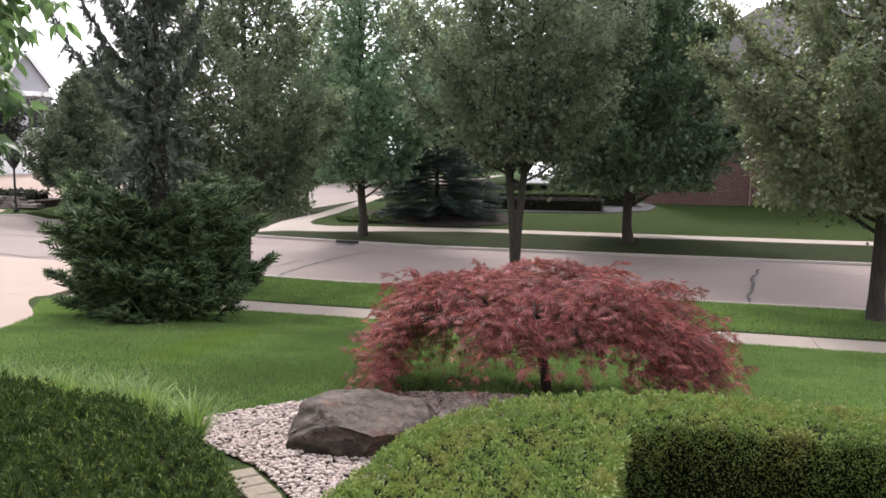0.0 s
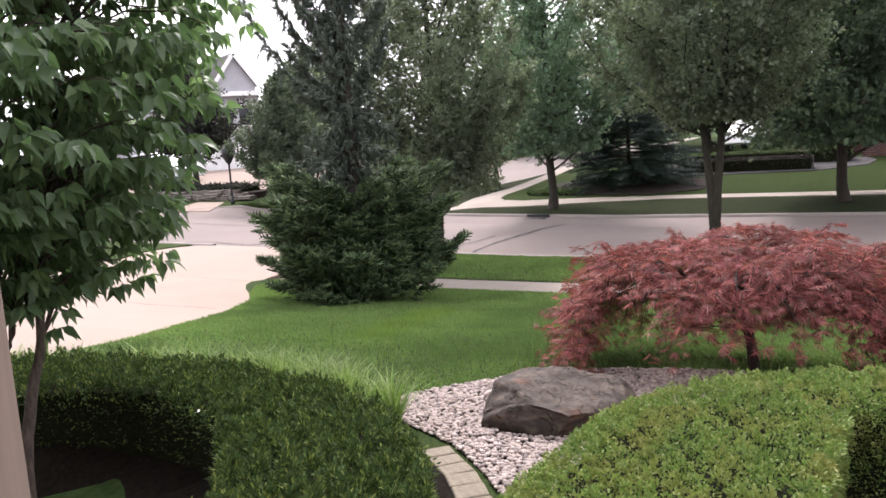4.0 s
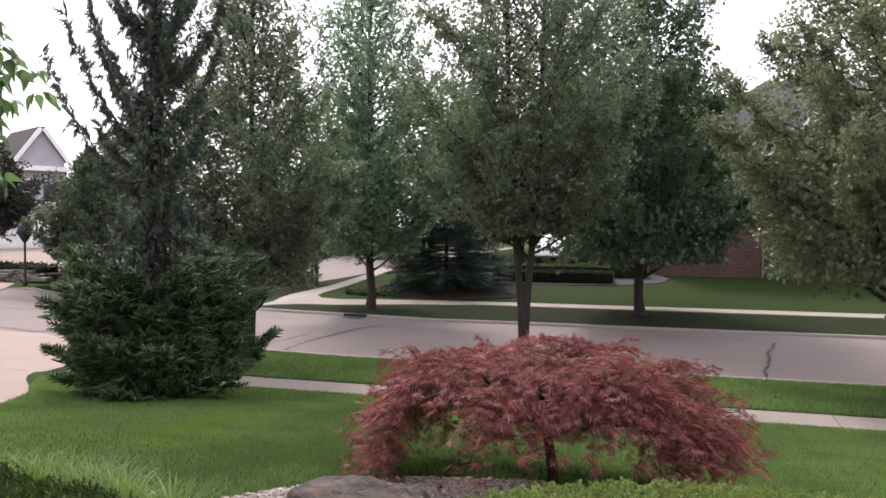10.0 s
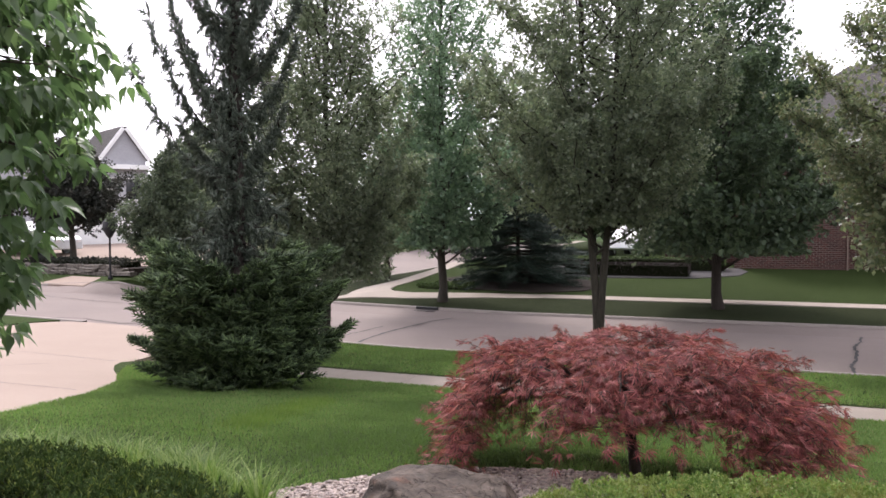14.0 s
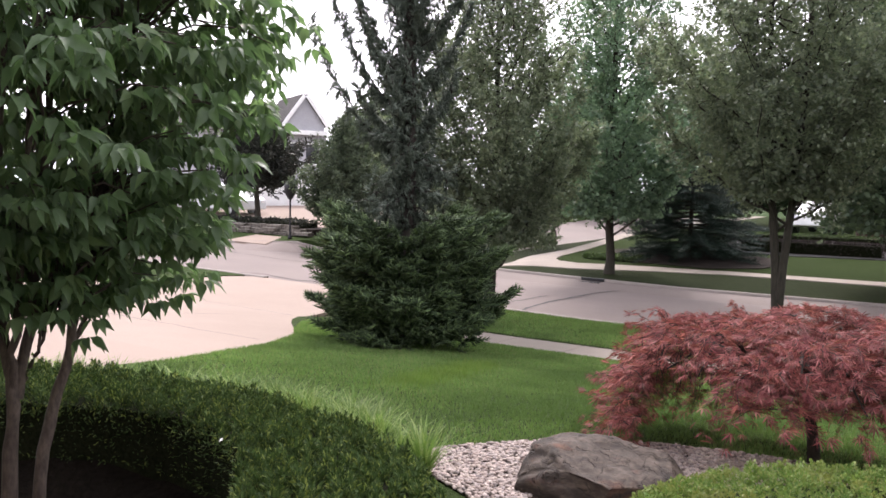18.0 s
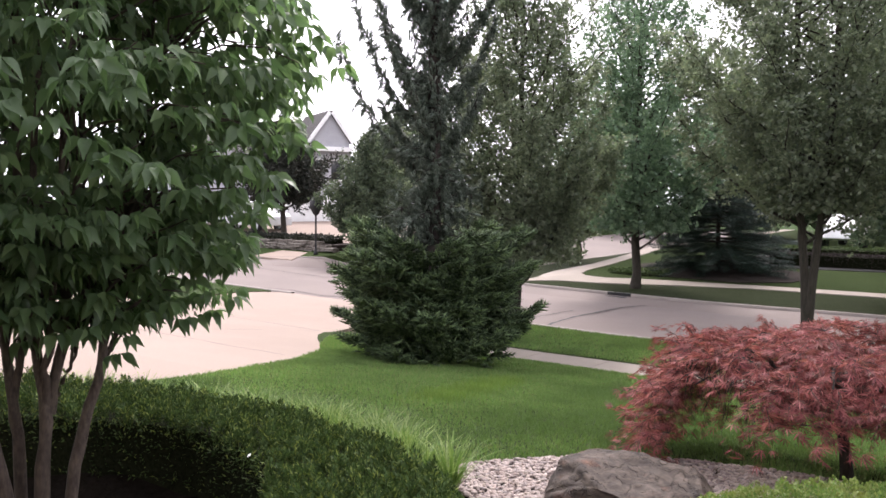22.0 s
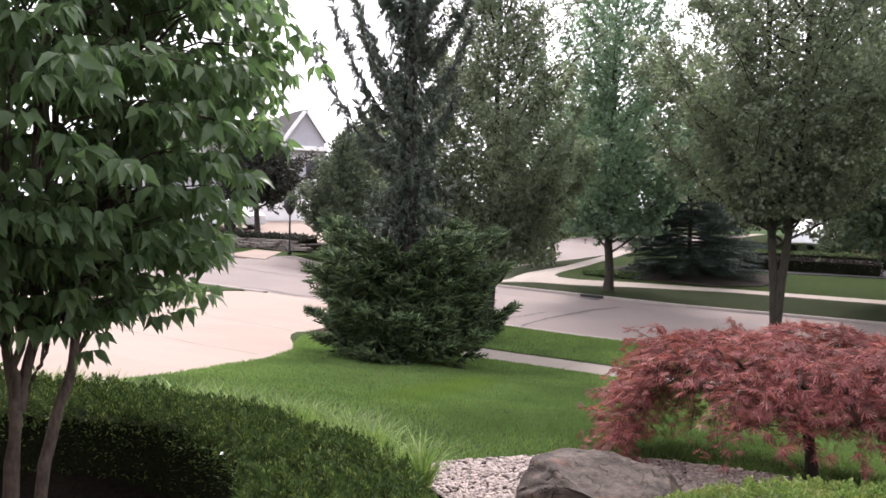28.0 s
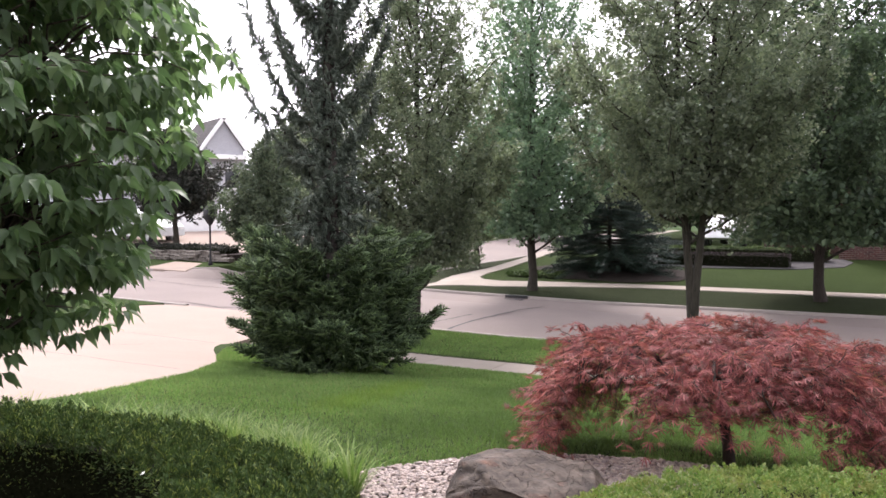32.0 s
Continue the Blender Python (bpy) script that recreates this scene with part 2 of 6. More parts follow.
def brick_mat():
    m, nt, b = base_mat("red_brick", 0.9, 0, 0.2)
    tc = nt.nodes.new("ShaderNodeTexCoord")
    mp = nt.nodes.new("ShaderNodeMapping")
    mp.inputs["Rotation"].default_value = (radians(90), 0, 0)
    br = nt.nodes.new("ShaderNodeTexBrick")
    br.inputs["Scale"].default_value = 1.0
    br.inputs["Brick Width"].default_value, br.inputs["Row Height"].default_value, br.inputs["Mortar Size"].default_value = 0.215, 0.075, 0.008
    br.inputs["Color1"].default_value, br.inputs["Color2"].default_value = (0.085, 0.034, 0.028, 1), (0.05, 0.023, 0.02, 1)
    br.inputs["Mortar"].default_value = (0.17, 0.14, 0.125, 1)
    nt.links.new(tc.outputs["Object"], mp.inputs[0])
    nt.links.new(mp.outputs[0], br.inputs["Vector"])
    n = noise_node(nt, 1.4, 5)
    nt.links.new(mix_node(nt, 0.5, br.outputs["Color"], ramp_node(nt, n, [(0.3, (0.7, 0.7, 0.7)), (0.7, (1.1, 1.1, 1.1))]), "MULTIPLY"), b.inputs["Base Color"])
    bump(nt, b, br.outputs["Fac"], -0.5, 0.01)
    return m


def cedar_mat():
    m, nt, b = base_mat("rough_sawn_board", 0.85, 0, 0.2)
    f = noise_node(nt, 130, 5, 0.6, (1, 1, 0.24))
    w = noise_node(nt, 48, 4, 0.6, (1, 1, 0.36))
    both = mix_node(nt, 0.45, f, w)
    col = ramp_node(nt, both, [(0.36, (0.13, 0.082, 0.066)), (0.48, (0.225, 0.152, 0.124)), (0.64, (0.29, 0.205, 0.172))])
    k = noise_node(nt, 9, 3, 0.5, (1, 1, 0.5))
    nt.links.new(mix_node(nt, 0.5, col, ramp_node(nt, k, [(0.35, (0.8, 0.77, 0.74)), (0.65, (1, 1, 1))]), "MULTIPLY"), b.inputs["Base Color"])
    bump(nt, b, both, 1.0, 0.02)
    return m


MAT["pebble"], MAT["brick"], MAT["cedar"] = pebble_mat(), brick_mat(), cedar_mat()
MAT["leaf_pear"] = leaf_mat("pear_leaf", [(0.083, 0.1, 0.074), (0.117, 0.138, 0.098), (0.16, 0.185, 0.134), (0.122, 0.138, 0.099)], 0.45, 0.55, spec=0.45, gain=1.45)
MAT["leaf_pear_warm"] = leaf_mat("olive_leaf", [(0.08, 0.1, 0.062), (0.118, 0.14, 0.084), (0.152, 0.172, 0.108), (0.14, 0.135, 0.092)], 0.45, 0.52, spec=0.4, gain=1.3)
MAT["leaf_green"] = leaf_mat("fresh_leaf", [(0.072, 0.112, 0.08), (0.1, 0.148, 0.102), (0.138, 0.188, 0.132), (0.082, 0.127, 0.087)], 0.45, 0.55, spec=0.45, gain=1.7)
MAT["leaf_maple"] = leaf_mat("dark_maple_leaf", [(0.05, 0.075, 0.05), (0.072, 0.105, 0.065), (0.104, 0.142, 0.084), (0.06, 0.088, 0.055)], 0.5, 0.42, gain=1.25)
MAT["leaf_far"] = leaf_mat("dark_far_leaf", [(0.045, 0.06, 0.042), (0.066, 0.085, 0.055), (0.092, 0.11, 0.072)], 0.5, 0.4, gain=1.45)
MAT["leaf_plum"] = leaf_mat("dark_plum_leaf", [(0.018, 0.022, 0.018), (0.03, 0.032, 0.026), (0.042, 0.04, 0.034)])
MAT["leaf_dogwood"] = leaf_mat("dogwood_leaf", [(0.04, 0.064, 0.032), (0.052, 0.082, 0.038), (0.078, 0.11, 0.054), (0.042, 0.068, 0.033)], 0.38, 0.58, 1.5, 0.5, gain=2.3)
MAT["leaf_red"] = leaf_mat("laceleaf_maple_leaf", [(0.1, 0.026, 0.03), (0.185, 0.048, 0.055), (0.3, 0.108, 0.106), (0.148, 0.035, 0.041), (0.095, 0.044, 0.035)], 0.6, 0.42, 1.6, 0.2, gain=1.35)
MAT["leaf_underred"] = leaf_mat("green_inner_leaf", [(0.09, 0.1, 0.03), (0.13, 0.14, 0.04), (0.1, 0.05, 0.03)], 0.6, 0.3, 2)
MAT["needle"] = leaf_mat("spruce_needle", [(0.03, 0.046, 0.024), (0.05, 0.076, 0.036), (0.105, 0.15, 0.066), (0.036, 0.057, 0.027)], 0.6, 0.12, 1.6, 0.15, gain=1.35)
# paler and greyer than the skirt: haze over the upper spruce painted into the needles
MAT["needle_hazed"] = leaf_mat("spruce_high_needle", [(0.046, 0.06, 0.048), (0.066, 0.082, 0.066), (0.09, 0.104, 0.088)], 0.6, 0.35, 0.8, gain=1.75)
MAT["needle_blue"] = leaf_mat("low_spruce_needle", [(0.014, 0.03, 0.024), (0.024, 0.045, 0.034), (0.036, 0.06, 0.045)], 0.6, 0.05, 0.8, gain=1.15)
MAT["leaf_box"] = leaf_mat("clipped_hedge_leaf", [(0.084, 0.145, 0.038), (0.118, 0.182, 0.048), (0.155, 0.21, 0.056), (0.105, 0.16, 0.046), (0.21, 0.235, 0.09)], 0.5, 0.3, 3.0, 0.15, patch=((0.2, 0.21, 0.066), 3.2), gain=1.25)
MAT["leaf_yew"] = leaf_mat("yew_needle", [(0.028, 0.05, 0.018), (0.045, 0.075, 0.024), (0.065, 0.1, 0.032), (0.036, 0.062, 0.022), (0.05, 0.08, 0.026), (0.055, 0.088, 0.028), (0.16, 0.19, 0.05)], 0.65, 0.2, 9.0, 0.12, gain=1.15)
MAT["leaf_barberry"] = leaf_mat("barberry_leaf", [(0.03, 0.018, 0.02), (0.05, 0.03, 0.032), (0.035, 0.035, 0.028)], 0.6, 0.1, 1)
MAT["leaf_hedge_far"] = leaf_mat("far_hedge_leaf", [(0.045, 0.075, 0.025), (0.09, 0.13, 0.04), (0.06, 0.1, 0.03)], 0.6, 0.1, 1)
MAT["blade"] = leaf_mat("lawn_blade", [(0.083, 0.145, 0.042), (0.104, 0.172, 0.05), (0.13, 0.2, 0.06), (0.09, 0.155, 0.044), (0.15, 0.17, 0.07)], 0.6, 0.3, 0.55, patch=((0.096, 0.155, 0.047), 0.35), gain=1.5)
MAT["blade_long"] = leaf_mat("long_blade", [(0.14, 0.23, 0.045), (0.18, 0.26, 0.06)], 0.6, 0.3, 1.5)
MAT["strap"] = leaf_mat("strap_leaf", [(0.12, 0.2, 0.05), (0.19, 0.27, 0.08), (0.27, 0.34, 0.13)], 0.5, 0.35, 2)
MAT["blossom"] = leaf_mat("white_blossom", [(0.6, 0.6, 0.6), (0.7, 0.7, 0.68)], 0.6, 0.2, 2)

# ---------------------------------------------------------------- helpers of this scene
rng = np.random.default_rng(7)


def mesh_of(name, chunks):
    """One mesh from (verts, faces) arrays; faces of a chunk all have the same number of corners."""
    vs, loops, starts, n, ln = [], [], [], 0, 0
    for V, F in chunks:
        V, F = np.asarray(V, float).reshape(-1, 3), np.asarray(F, int)
        vs.append(V)
        loops.append((F + n).ravel())
        starts.append(ln + np.arange(len(F)) * F.shape[1])
        n, ln = n + len(V), ln + F.size
    V, L, S = np.concatenate(vs), np.concatenate(loops), np.concatenate(starts)
    me = bpy.data.meshes.new(name)
    me.vertices.add(len(V))
    me.vertices.foreach_set("co", V.astype(np.float32).ravel())
    me.loops.add(len(L))
    me.loops.foreach_set("vertex_index", L.astype(np.int32))
    me.polygons.add(len(S))
    me.polygons.foreach_set("loop_start", S.astype(np.int32))
    me.update(calc_edges=True)
    return me


def smooth(me):
    me.polygons.foreach_set("use_smooth", np.ones(len(me.polygons), bool))
    return me


def part(name, data, mat, parent=None, label="", m=None):
    """Links a bmesh, a mesh or (verts, faces) chunks as one mesh object under its thing."""
    if isinstance(data, bmesh.types.BMesh):
        me = bpy.data.meshes.new(name)
        data.to_mesh(me)
        data.free()
    elif isinstance(data, list):
        me = mesh_of(name, data)
    else:
        me = data
    if mat and not me.materials:
        me.materials.append(MAT[mat])
    ob = new(name, me)
    if parent:
        ob.parent = parent
    if m is not None:
        ob.matrix_basis = m
    return tagged(ob, label) if label else ob


def thing(name, label, category, at=(0, 0, 0), turn=0, group="", kind=""):
    ob = new(name)
    ob.matrix_basis = pose(*at, 0, 0, turn)
    return tagged(ob, label, category, group, kind)


def box(w, d, h, bevel=0.0, at=(0, 0, 0), seg=2):
    """A bevelled block standing on z = 0 of at."""
    bm = bmesh.new()
    bmesh.ops.create_cube(bm, size=1)
    bmesh.ops.transform(bm, matrix=Matrix.Translation((at[0], at[1], at[2] + h / 2)) @ Matrix.Diagonal((w, d, h, 1)), verts=bm.verts)
    if bevel:
        bmesh.ops.bevel(bm, geom=bm.edges[:], offset=bevel, segments=seg, profile=0.5, affect="EDGES")
    return bm


def prism(outline, h, z=0.0, bevel=0.0):
    """An outline in the plane, drawn up by h."""
    bm = bmesh.new()
    f = bm.faces.new([bm.verts.new((x, y, z)) for x, y in outline])
    top = bmesh.ops.extrude_face_region(bm, geom=[f])
    bmesh.ops.translate(bm, vec=(0, 0, h), verts=[v for v in top["geom"] if isinstance(v, bmesh.types.BMVert)])
    bmesh.ops.recalc_face_normals(bm, faces=bm.faces)
    if bevel:
        bmesh.ops.bevel(bm, geom=bm.edges[:], offset=bevel, segments=2, profile=0.5, affect="EDGES")
    return bm


def lathe(profile, seg=16, at=(0, 0, 0)):
    """A turned shape from (radius, z) pairs."""
    n = len(profile)
    a = np.arange(seg) * 2 * np.pi / seg
    V = np.concatenate([np.stack([r * np.cos(a), r * np.sin(a), np.full(seg, z)], -1) for r, z in profile]) + np.array(at)
    F = [(i * seg + j, i * seg + (j + 1) % seg, (i + 1) * seg + (j + 1) % seg, (i + 1) * seg + j) for i in range(n - 1) for j in range(seg)]
    return (V, np.array(F))


def tube(pts, radii, seg=7):
    """A tapered limb along points; returns (verts, faces)."""
    pts = np.asarray(pts, float)
    d = np.gradient(pts, axis=0)
    d /= np.linalg.norm(d, axis=1, keepdims=True) + 1e-9
    ref = np.where(np.abs(d[:, 2:3]) > 0.9, np.array([[1.0, 0, 0]]), np.array([[0, 0, 1.0]]))
    u = np.cross(d, ref)
    u /= np.linalg.norm(u, axis=1, keepdims=True) + 1e-9
    w = np.cross(d, u)
    a = np.arange(seg) * 2 * np.pi / seg
    r = np.asarray(radii, float)[:, None, None]
    V = pts[:, None] + r * (np.cos(a)[None, :, None] * u[:, None] + np.sin(a)[None, :, None] * w[:, None])
    n = len(pts)
    i, j = np.meshgrid(np.arange(n - 1), np.arange(seg), indexing="ij")
    k = (j + 1) % seg
    F = np.stack([i * seg + j, i * seg + k, (i + 1) * seg + k, (i + 1) * seg + j], -1).reshape(-1, 4)
    return (V.reshape(-1, 3), F)


def unit(v):
    return v / (np.linalg.norm(v, axis=-1, keepdims=True) + 1e-9)


def scatter(at, way, size, tv, tf, r, flat=0.5):
    """Copies of a small leaf shape (its length on x, its face on z) at points, along ways, rolled at chance."""
    at, way = np.asarray(at, float), unit(np.asarray(way, float))
    n = len(at)
    up = unit(np.array([[0, 0, 1.0]]) + r.normal(0, flat, (n, 3)))
    y = unit(np.cross(up, way))
    z = np.cross(way, y)
    s = np.broadcast_to(np.asarray(size, float), (n,))[:, None, None]
    V = at[:, None] + s * (tv[None, :, 0:1] * way[:, None] + tv[None, :, 1:2] * y[:, None] + tv[None, :, 2:3] * z[:, None])
    F = (np.arange(n) * len(tv))[:, None, None] + tf[None]
    return (V.reshape(-1, 3), F.reshape(-1, tf.shape[1]))


LEAF_V = np.array([(0, 0, 0), (0.45, -0.3, -0.05), (1, 0, -0.15), (0.45, 0.3, -0.05), (0.5, 0, 0.04)])
LEAF_F = np.array([(0, 1, 4), (1, 2, 4), (2, 3, 4), (3, 0, 4)])
FLAT_V = np.array([(0, 0, 0), (0.5, -0.32, 0.05), (1, 0, 0), (0.5, 0.32, 0.05)])
FLAT_F = np.array([(0, 1, 2, 3)])


def profile(y):
    """Height of the land straight across the street, from the house to beyond the far lawn."""
    return np.interp(y, [-30, 4, 7, 13.6, 14.6, 17.8, 18.0, 21.6, 25.1, 25.3, 27.6, 28.6, 36, 60, 400],
                     [0.97, 0.95, 0.83, 0.0, -0.02, -0.05, -0.17, -0.08, -0.15, 0.0, 0.28, 0.3, 0.95, 1.3, 1.5])


def land(x, y):
    z = profile(y)
    z = z + 0.02 * np.clip(-8 - x, 0, 25) * np.clip((y - 8) / 8, 0, 1)
    side = np.interp(y, [25, 30, 40, 60, 400], [-0.12, 0.02, 0.3, 0.9, 1.5]) + 0.23
    k = np.clip((5.3 - np.abs(x + 19.6)) / 0.8, 0, 1) * np.clip((y - 25) / 0.4, 0, 1)
    hollow = np.hypot((x + 4.6) / 2.3, (y - 1.5) / 2.3)
    return z * (1 - k) + side * k - 0.42 * np.clip((1 - hollow) / 0.14, 0, 1)


def drape(outline, step=0.5, dz=0.0, thick=0.0):
    """A piece of ground with that outline, laid on the land; with a skirt down its sides."""
    bm = bmesh.new()
    bm.faces.new([bm.verts.new((x, y, 0)) for x, y in outline])
    xs, ys = [p[0] for p in outline], [p[1] for p in outline]
    for axis, lo, hi in ((0, min(xs), max(xs)), (1, min(ys), max(ys))):
        for c in np.arange(math.ceil(lo / step) * step, hi, step):
            co, no = [0, 0, 0], [0, 0, 0]
            co[axis], no[axis] = float(c) + 0.003, 1
            bmesh.ops.bisect_plane(bm, geom=bm.verts[:] + bm.edges[:] + bm.faces[:], plane_co=co, plane_no=no)
    bmesh.ops.recalc_face_normals(bm, faces=bm.faces)
    if bm.faces and sum(f.normal.z for f in bm.faces) < 0:
        bmesh.ops.reverse_faces(bm, faces=bm.faces)
    for v in bm.verts:
        v.co.z = float(land(v.co.x, v.co.y)) + dz
    if thick:
        rim = [e for e in bm.edges if e.is_boundary]
        low = bmesh.ops.extrude_edge_only(bm, edges=rim)
        bmesh.ops.translate(bm, vec=(0, 0, -thick), verts=[v for v in low["geom"] if isinstance(v, bmesh.types.BMVert)])
        bmesh.ops.recalc_face_normals(bm, faces=bm.faces)
    return bm


def inside(px, py, poly):
    hit = np.zeros(len(px), bool)
    for (x0, y0), (x1, y1) in zip(poly, poly[1:] + poly[:1]):
        c = ((y0 > py) != (y1 > py)) & (px < (x1 - x0) * (py - y0) / (y1 - y0 + 1e-12) + x0)
        hit ^= c
    return hit


def spots(poly, n, r):
    """n chance points inside an outline."""
    P = np.array(poly)
    lo, hi = P.min(0), P.max(0)
    out = np.zeros((0, 2))
    while len(out) < n:
        q = r.uniform(lo, hi, (n * 2, 2))
        out = np.concatenate([out, q[inside(q[:, 0], q[:, 1], poly)]])
    return out[:n]


def arc(cx, cy, r, a0, a1, n=8):
    return [(cx + r * math.cos(radians(a)), cy + r * math.sin(radians(a))) for a in np.linspace(a0, a1, n)]


def ribbon(path, w0, w1, z0, z1):
    """A kerb-like bar along a plan path, from w0 to w1 sideways (left of the way is plus), z0 to z1 over the land."""
    p = np.array(path, float)
    d = unit(np.gradient(p, axis=0))
    nrm = np.stack([-d[:, 1], d[:, 0]], -1)
    cols = []
    for w, z in ((w0, z0), (w0, z1), (w1, z1), (w1, z0)):
        q = p + nrm * w
        mid = p + nrm * (w0 + w1) / 2
        cols.append(np.column_stack([q, land(mid[:, 0], mid[:, 1]) + z]))
    V = np.stack(cols, 1).reshape(-1, 3)
    n = len(p)
    F = [(i * 4 + j, (i + 1) * 4 + j, (i + 1) * 4 + (j + 1) % 4, i * 4 + (j + 1) % 4) for i in range(n - 1) for j in range(4)]
    return [(V, np.array(F))]


# ---------------------------------------------------------------- the land, street, walks and drive
WALK_Y0, WALK_Y1, KERB_N, KERB_F = 13.6, 14.65, 17.85, 25.25
gx = np.concatenate([[-600, -300, -150, -90], np.arange(-60, 30.1, 1.5), [45, 90, 150, 300, 600]])
gy = np.concatenate([[-300, -100, -40], np.arange(-20, 12, 2.0), np.arange(12, 40, 0.5), [45, 55, 70, 100, 200, 400, 1200]])
GX, GY = np.meshgrid(gx, gy, indexing="ij")
gv = np.stack([GX, GY, land(GX, GY) - 0.12], -1).reshape(-1, 3)
ni, nj = len(gx), len(gy)
ii, jj = np.meshgrid(np.arange(ni - 1), np.arange(nj - 1), indexing="ij")
gf = np.stack([ii * nj + jj, (ii + 1) * nj + jj, (ii + 1) * nj + jj + 1, ii * nj + jj + 1], -1).reshape(-1, 4)
tagged(part("ground", [(gv, gf)], "meadow"), "grassy ground running out to the horizon", "ground", kind="structure")

road_line = [(-60, KERB_N), (60, KERB_N), (60, KERB_F), (-14.6, KERB_F), (-15.3, 26.3), (-16.2, 28.2), (-16.9, 30.4), (-17.1, 33.0), (-16.6, 37.0), (-16.2, 60), (-23.4, 60), *arc(-26.4, 29.2, 3.0, 0, -80, 6), (-27, KERB_F), (-60, KERB_F)]
tagged(part("road", drape(road_line, 1.5, 0.0), "concrete_road"), "pale concrete residential street with tar-sealed cracks", "road", kind="structure")

DRIVE_EDGE = [(-8.2, -6.0), (-8.2, 4.15), (-8.07, 5.2), (-7.85, 6.4), (-8.0, 7.4), (-8.45, 8.3), (-9.0, 9.4), (-9.52, 10.15), (-10.32, 10.97), (-11.12, 11.72), (-11.75, 12.4), (-12.2, 13.05), (-12.55, 14.6), (-12.6, 16.0), (-13.3, 17.2), (-14.3, KERB_N - 0.02)]
DRIVE_FAR = [(-18.4, KERB_N - 0.02), (-18.9, 16.9), (-19.0, 16.0), (-18.7, 15.0), (-19.6, 14.0), (-22.0, 13.2), (-30.0, 12.8), (-30.0, -6.0)]
tagged(part("driveway", drape(DRIVE_EDGE + DRIVE_FAR, 0.75, 0.015, 0.2), "concrete_drive"), "wide beige concrete driveway flaring out to the street", "driveway", kind="structure")

lawn_near = [(-8.2, -6.0), (30, -6), (30, WALK_Y0), (-12.15, WALK_Y0)] + [p for p in reversed(DRIVE_EDGE[1:-4])]
lawn_obj = tagged(part("lawn", drape(lawn_near, 0.6, 0.02, 0.25), "turf"), "mown green front lawn sloping down to the pavement", "lawn", kind="structure")
strip_near = [(-12.45, WALK_Y1), (40, WALK_Y1), (40, KERB_N - 0.17), (-13.6, KERB_N - 0.17), (-12.75, 16.0)]
tagged(part("verge_near", drape(strip_near, 0.8, 0.02, 0.25), "turf"), "grass verge between pavement and street", "verge", kind="structure")
left_island = [(-18.8, KERB_N - 0.17), (-19.1, 16.8), (-19.15, 16.0), (-18.9, 15.1), (-19.7, 14.2), (-22.0, 13.4), (-30, 13.0), (-60, 13.0), (-60, KERB_N - 0.17)]
tagged(part("verge_drive", drape(left_island, 0.8, 0.02, 0.25), "turf"), "grass verge at the mouth of the driveway", "verge", kind="structure")
WALK_OUT = [(-7.5, 27.6), (-9.5, 27.2), (-11.0, 26.75), (-12.2, 26.45), (-13.4, 26.3), (-14.5, 25.9)]
WALK_IN = [(-7.5, 28.6), (-9.5, 28.15), (-11.0, 27.7), (-12.3, 27.35), (-13.1, 27.45), (-13.5, 27.9), (-13.7, 28.8), (-13.5, 30.5), (-13.4, 34.0), (-13.3, 60.0)]
WALK_SIDE = [(-14.75, 26.9), (-15.3, 28.2), (-15.6, 29.8), (-15.5, 31.6), (-15.1, 34.0), (-14.6, 38.0), (-14.6, 60.0)]
CORNER_KERB = [(-14.9, 25.5), (-15.45, 26.35), (-16.3, 28.2), (-17.0, 30.4), (-17.2, 33.0), (-16.7, 37.0), (-16.3, 46.0), (-16.3, 60.0)]
strip_far = [(60, KERB_F + 0.15), (60, 27.55)] + [(px, py - 0.05) for px, py in WALK_OUT] + [(-14.8, KERB_F + 0.15)]
tagged(part("verge_far", drape(strip_far, 0.8, 0.02, 0.25), "turf_shade"), "shaded grass verge across the street", "verge", kind="structure")
lawn_far = [(60, 28.65), (60, 60)] + [(px + 0.04, py + 0.04) for px, py in reversed(WALK_IN)]
tagged(part("lawn_far", drape(lawn_far, 1.0, 0.02, 0.25), "turf_far_shade"), "mown lawn rising to the brick house", "lawn", kind="structure")
side_verge = [(px - 0.04, py) for px, py in WALK_SIDE] + [(px + 0.06, py) for px, py in reversed(CORNER_KERB[1:])]
tagged(part("verge_side", drape(side_verge, 1.0, 0.02, 0.25), "turf_shade"), "grass verge along the side street", "verge", kind="structure")
left_far = [(-60, KERB_F + 0.15), (-27.0, KERB_F + 0.15), (-24.6, 27.2), (-23.7, 29.2), (-23.6, 60), (-60, 60)]
tagged(part("lawn_corner", drape(left_far, 1.0, 0.02, 0.25), "turf"), "corner lawn across the street", "lawn", kind="structure")

# pavements, slab by slab near the eye
walk_near = thing("pavement", "pale concrete pavement slabs along the verge", "pavement", kind="structure")
joints = [0.57 + 1.4 * k for k in range(-9, 8)]
for a, b in zip(joints, joints[1:]):
    if a < -12.2:
        a = -12.15
    part("slab", drape([(a + 0.008, WALK_Y0), (b - 0.008, WALK_Y0), (b - 0.008, WALK_Y1), (a + 0.008, WALK_Y1)], 0.7, 0.012, 0.15), "concrete_walk", walk_near)
part("slab", drape([(joints[-1] + 0.008, WALK_Y0), (40, WALK_Y0), (40, WALK_Y1), (joints[-1] + 0.008, WALK_Y1)], 2, 0.012, 0.15), "concrete_walk", walk_near)
far_walk = [(60, 27.6)] + WALK_OUT + [(-15.0, 25.8)] + WALK_SIDE + list(reversed(WALK_IN)) + [(60, 28.6)]
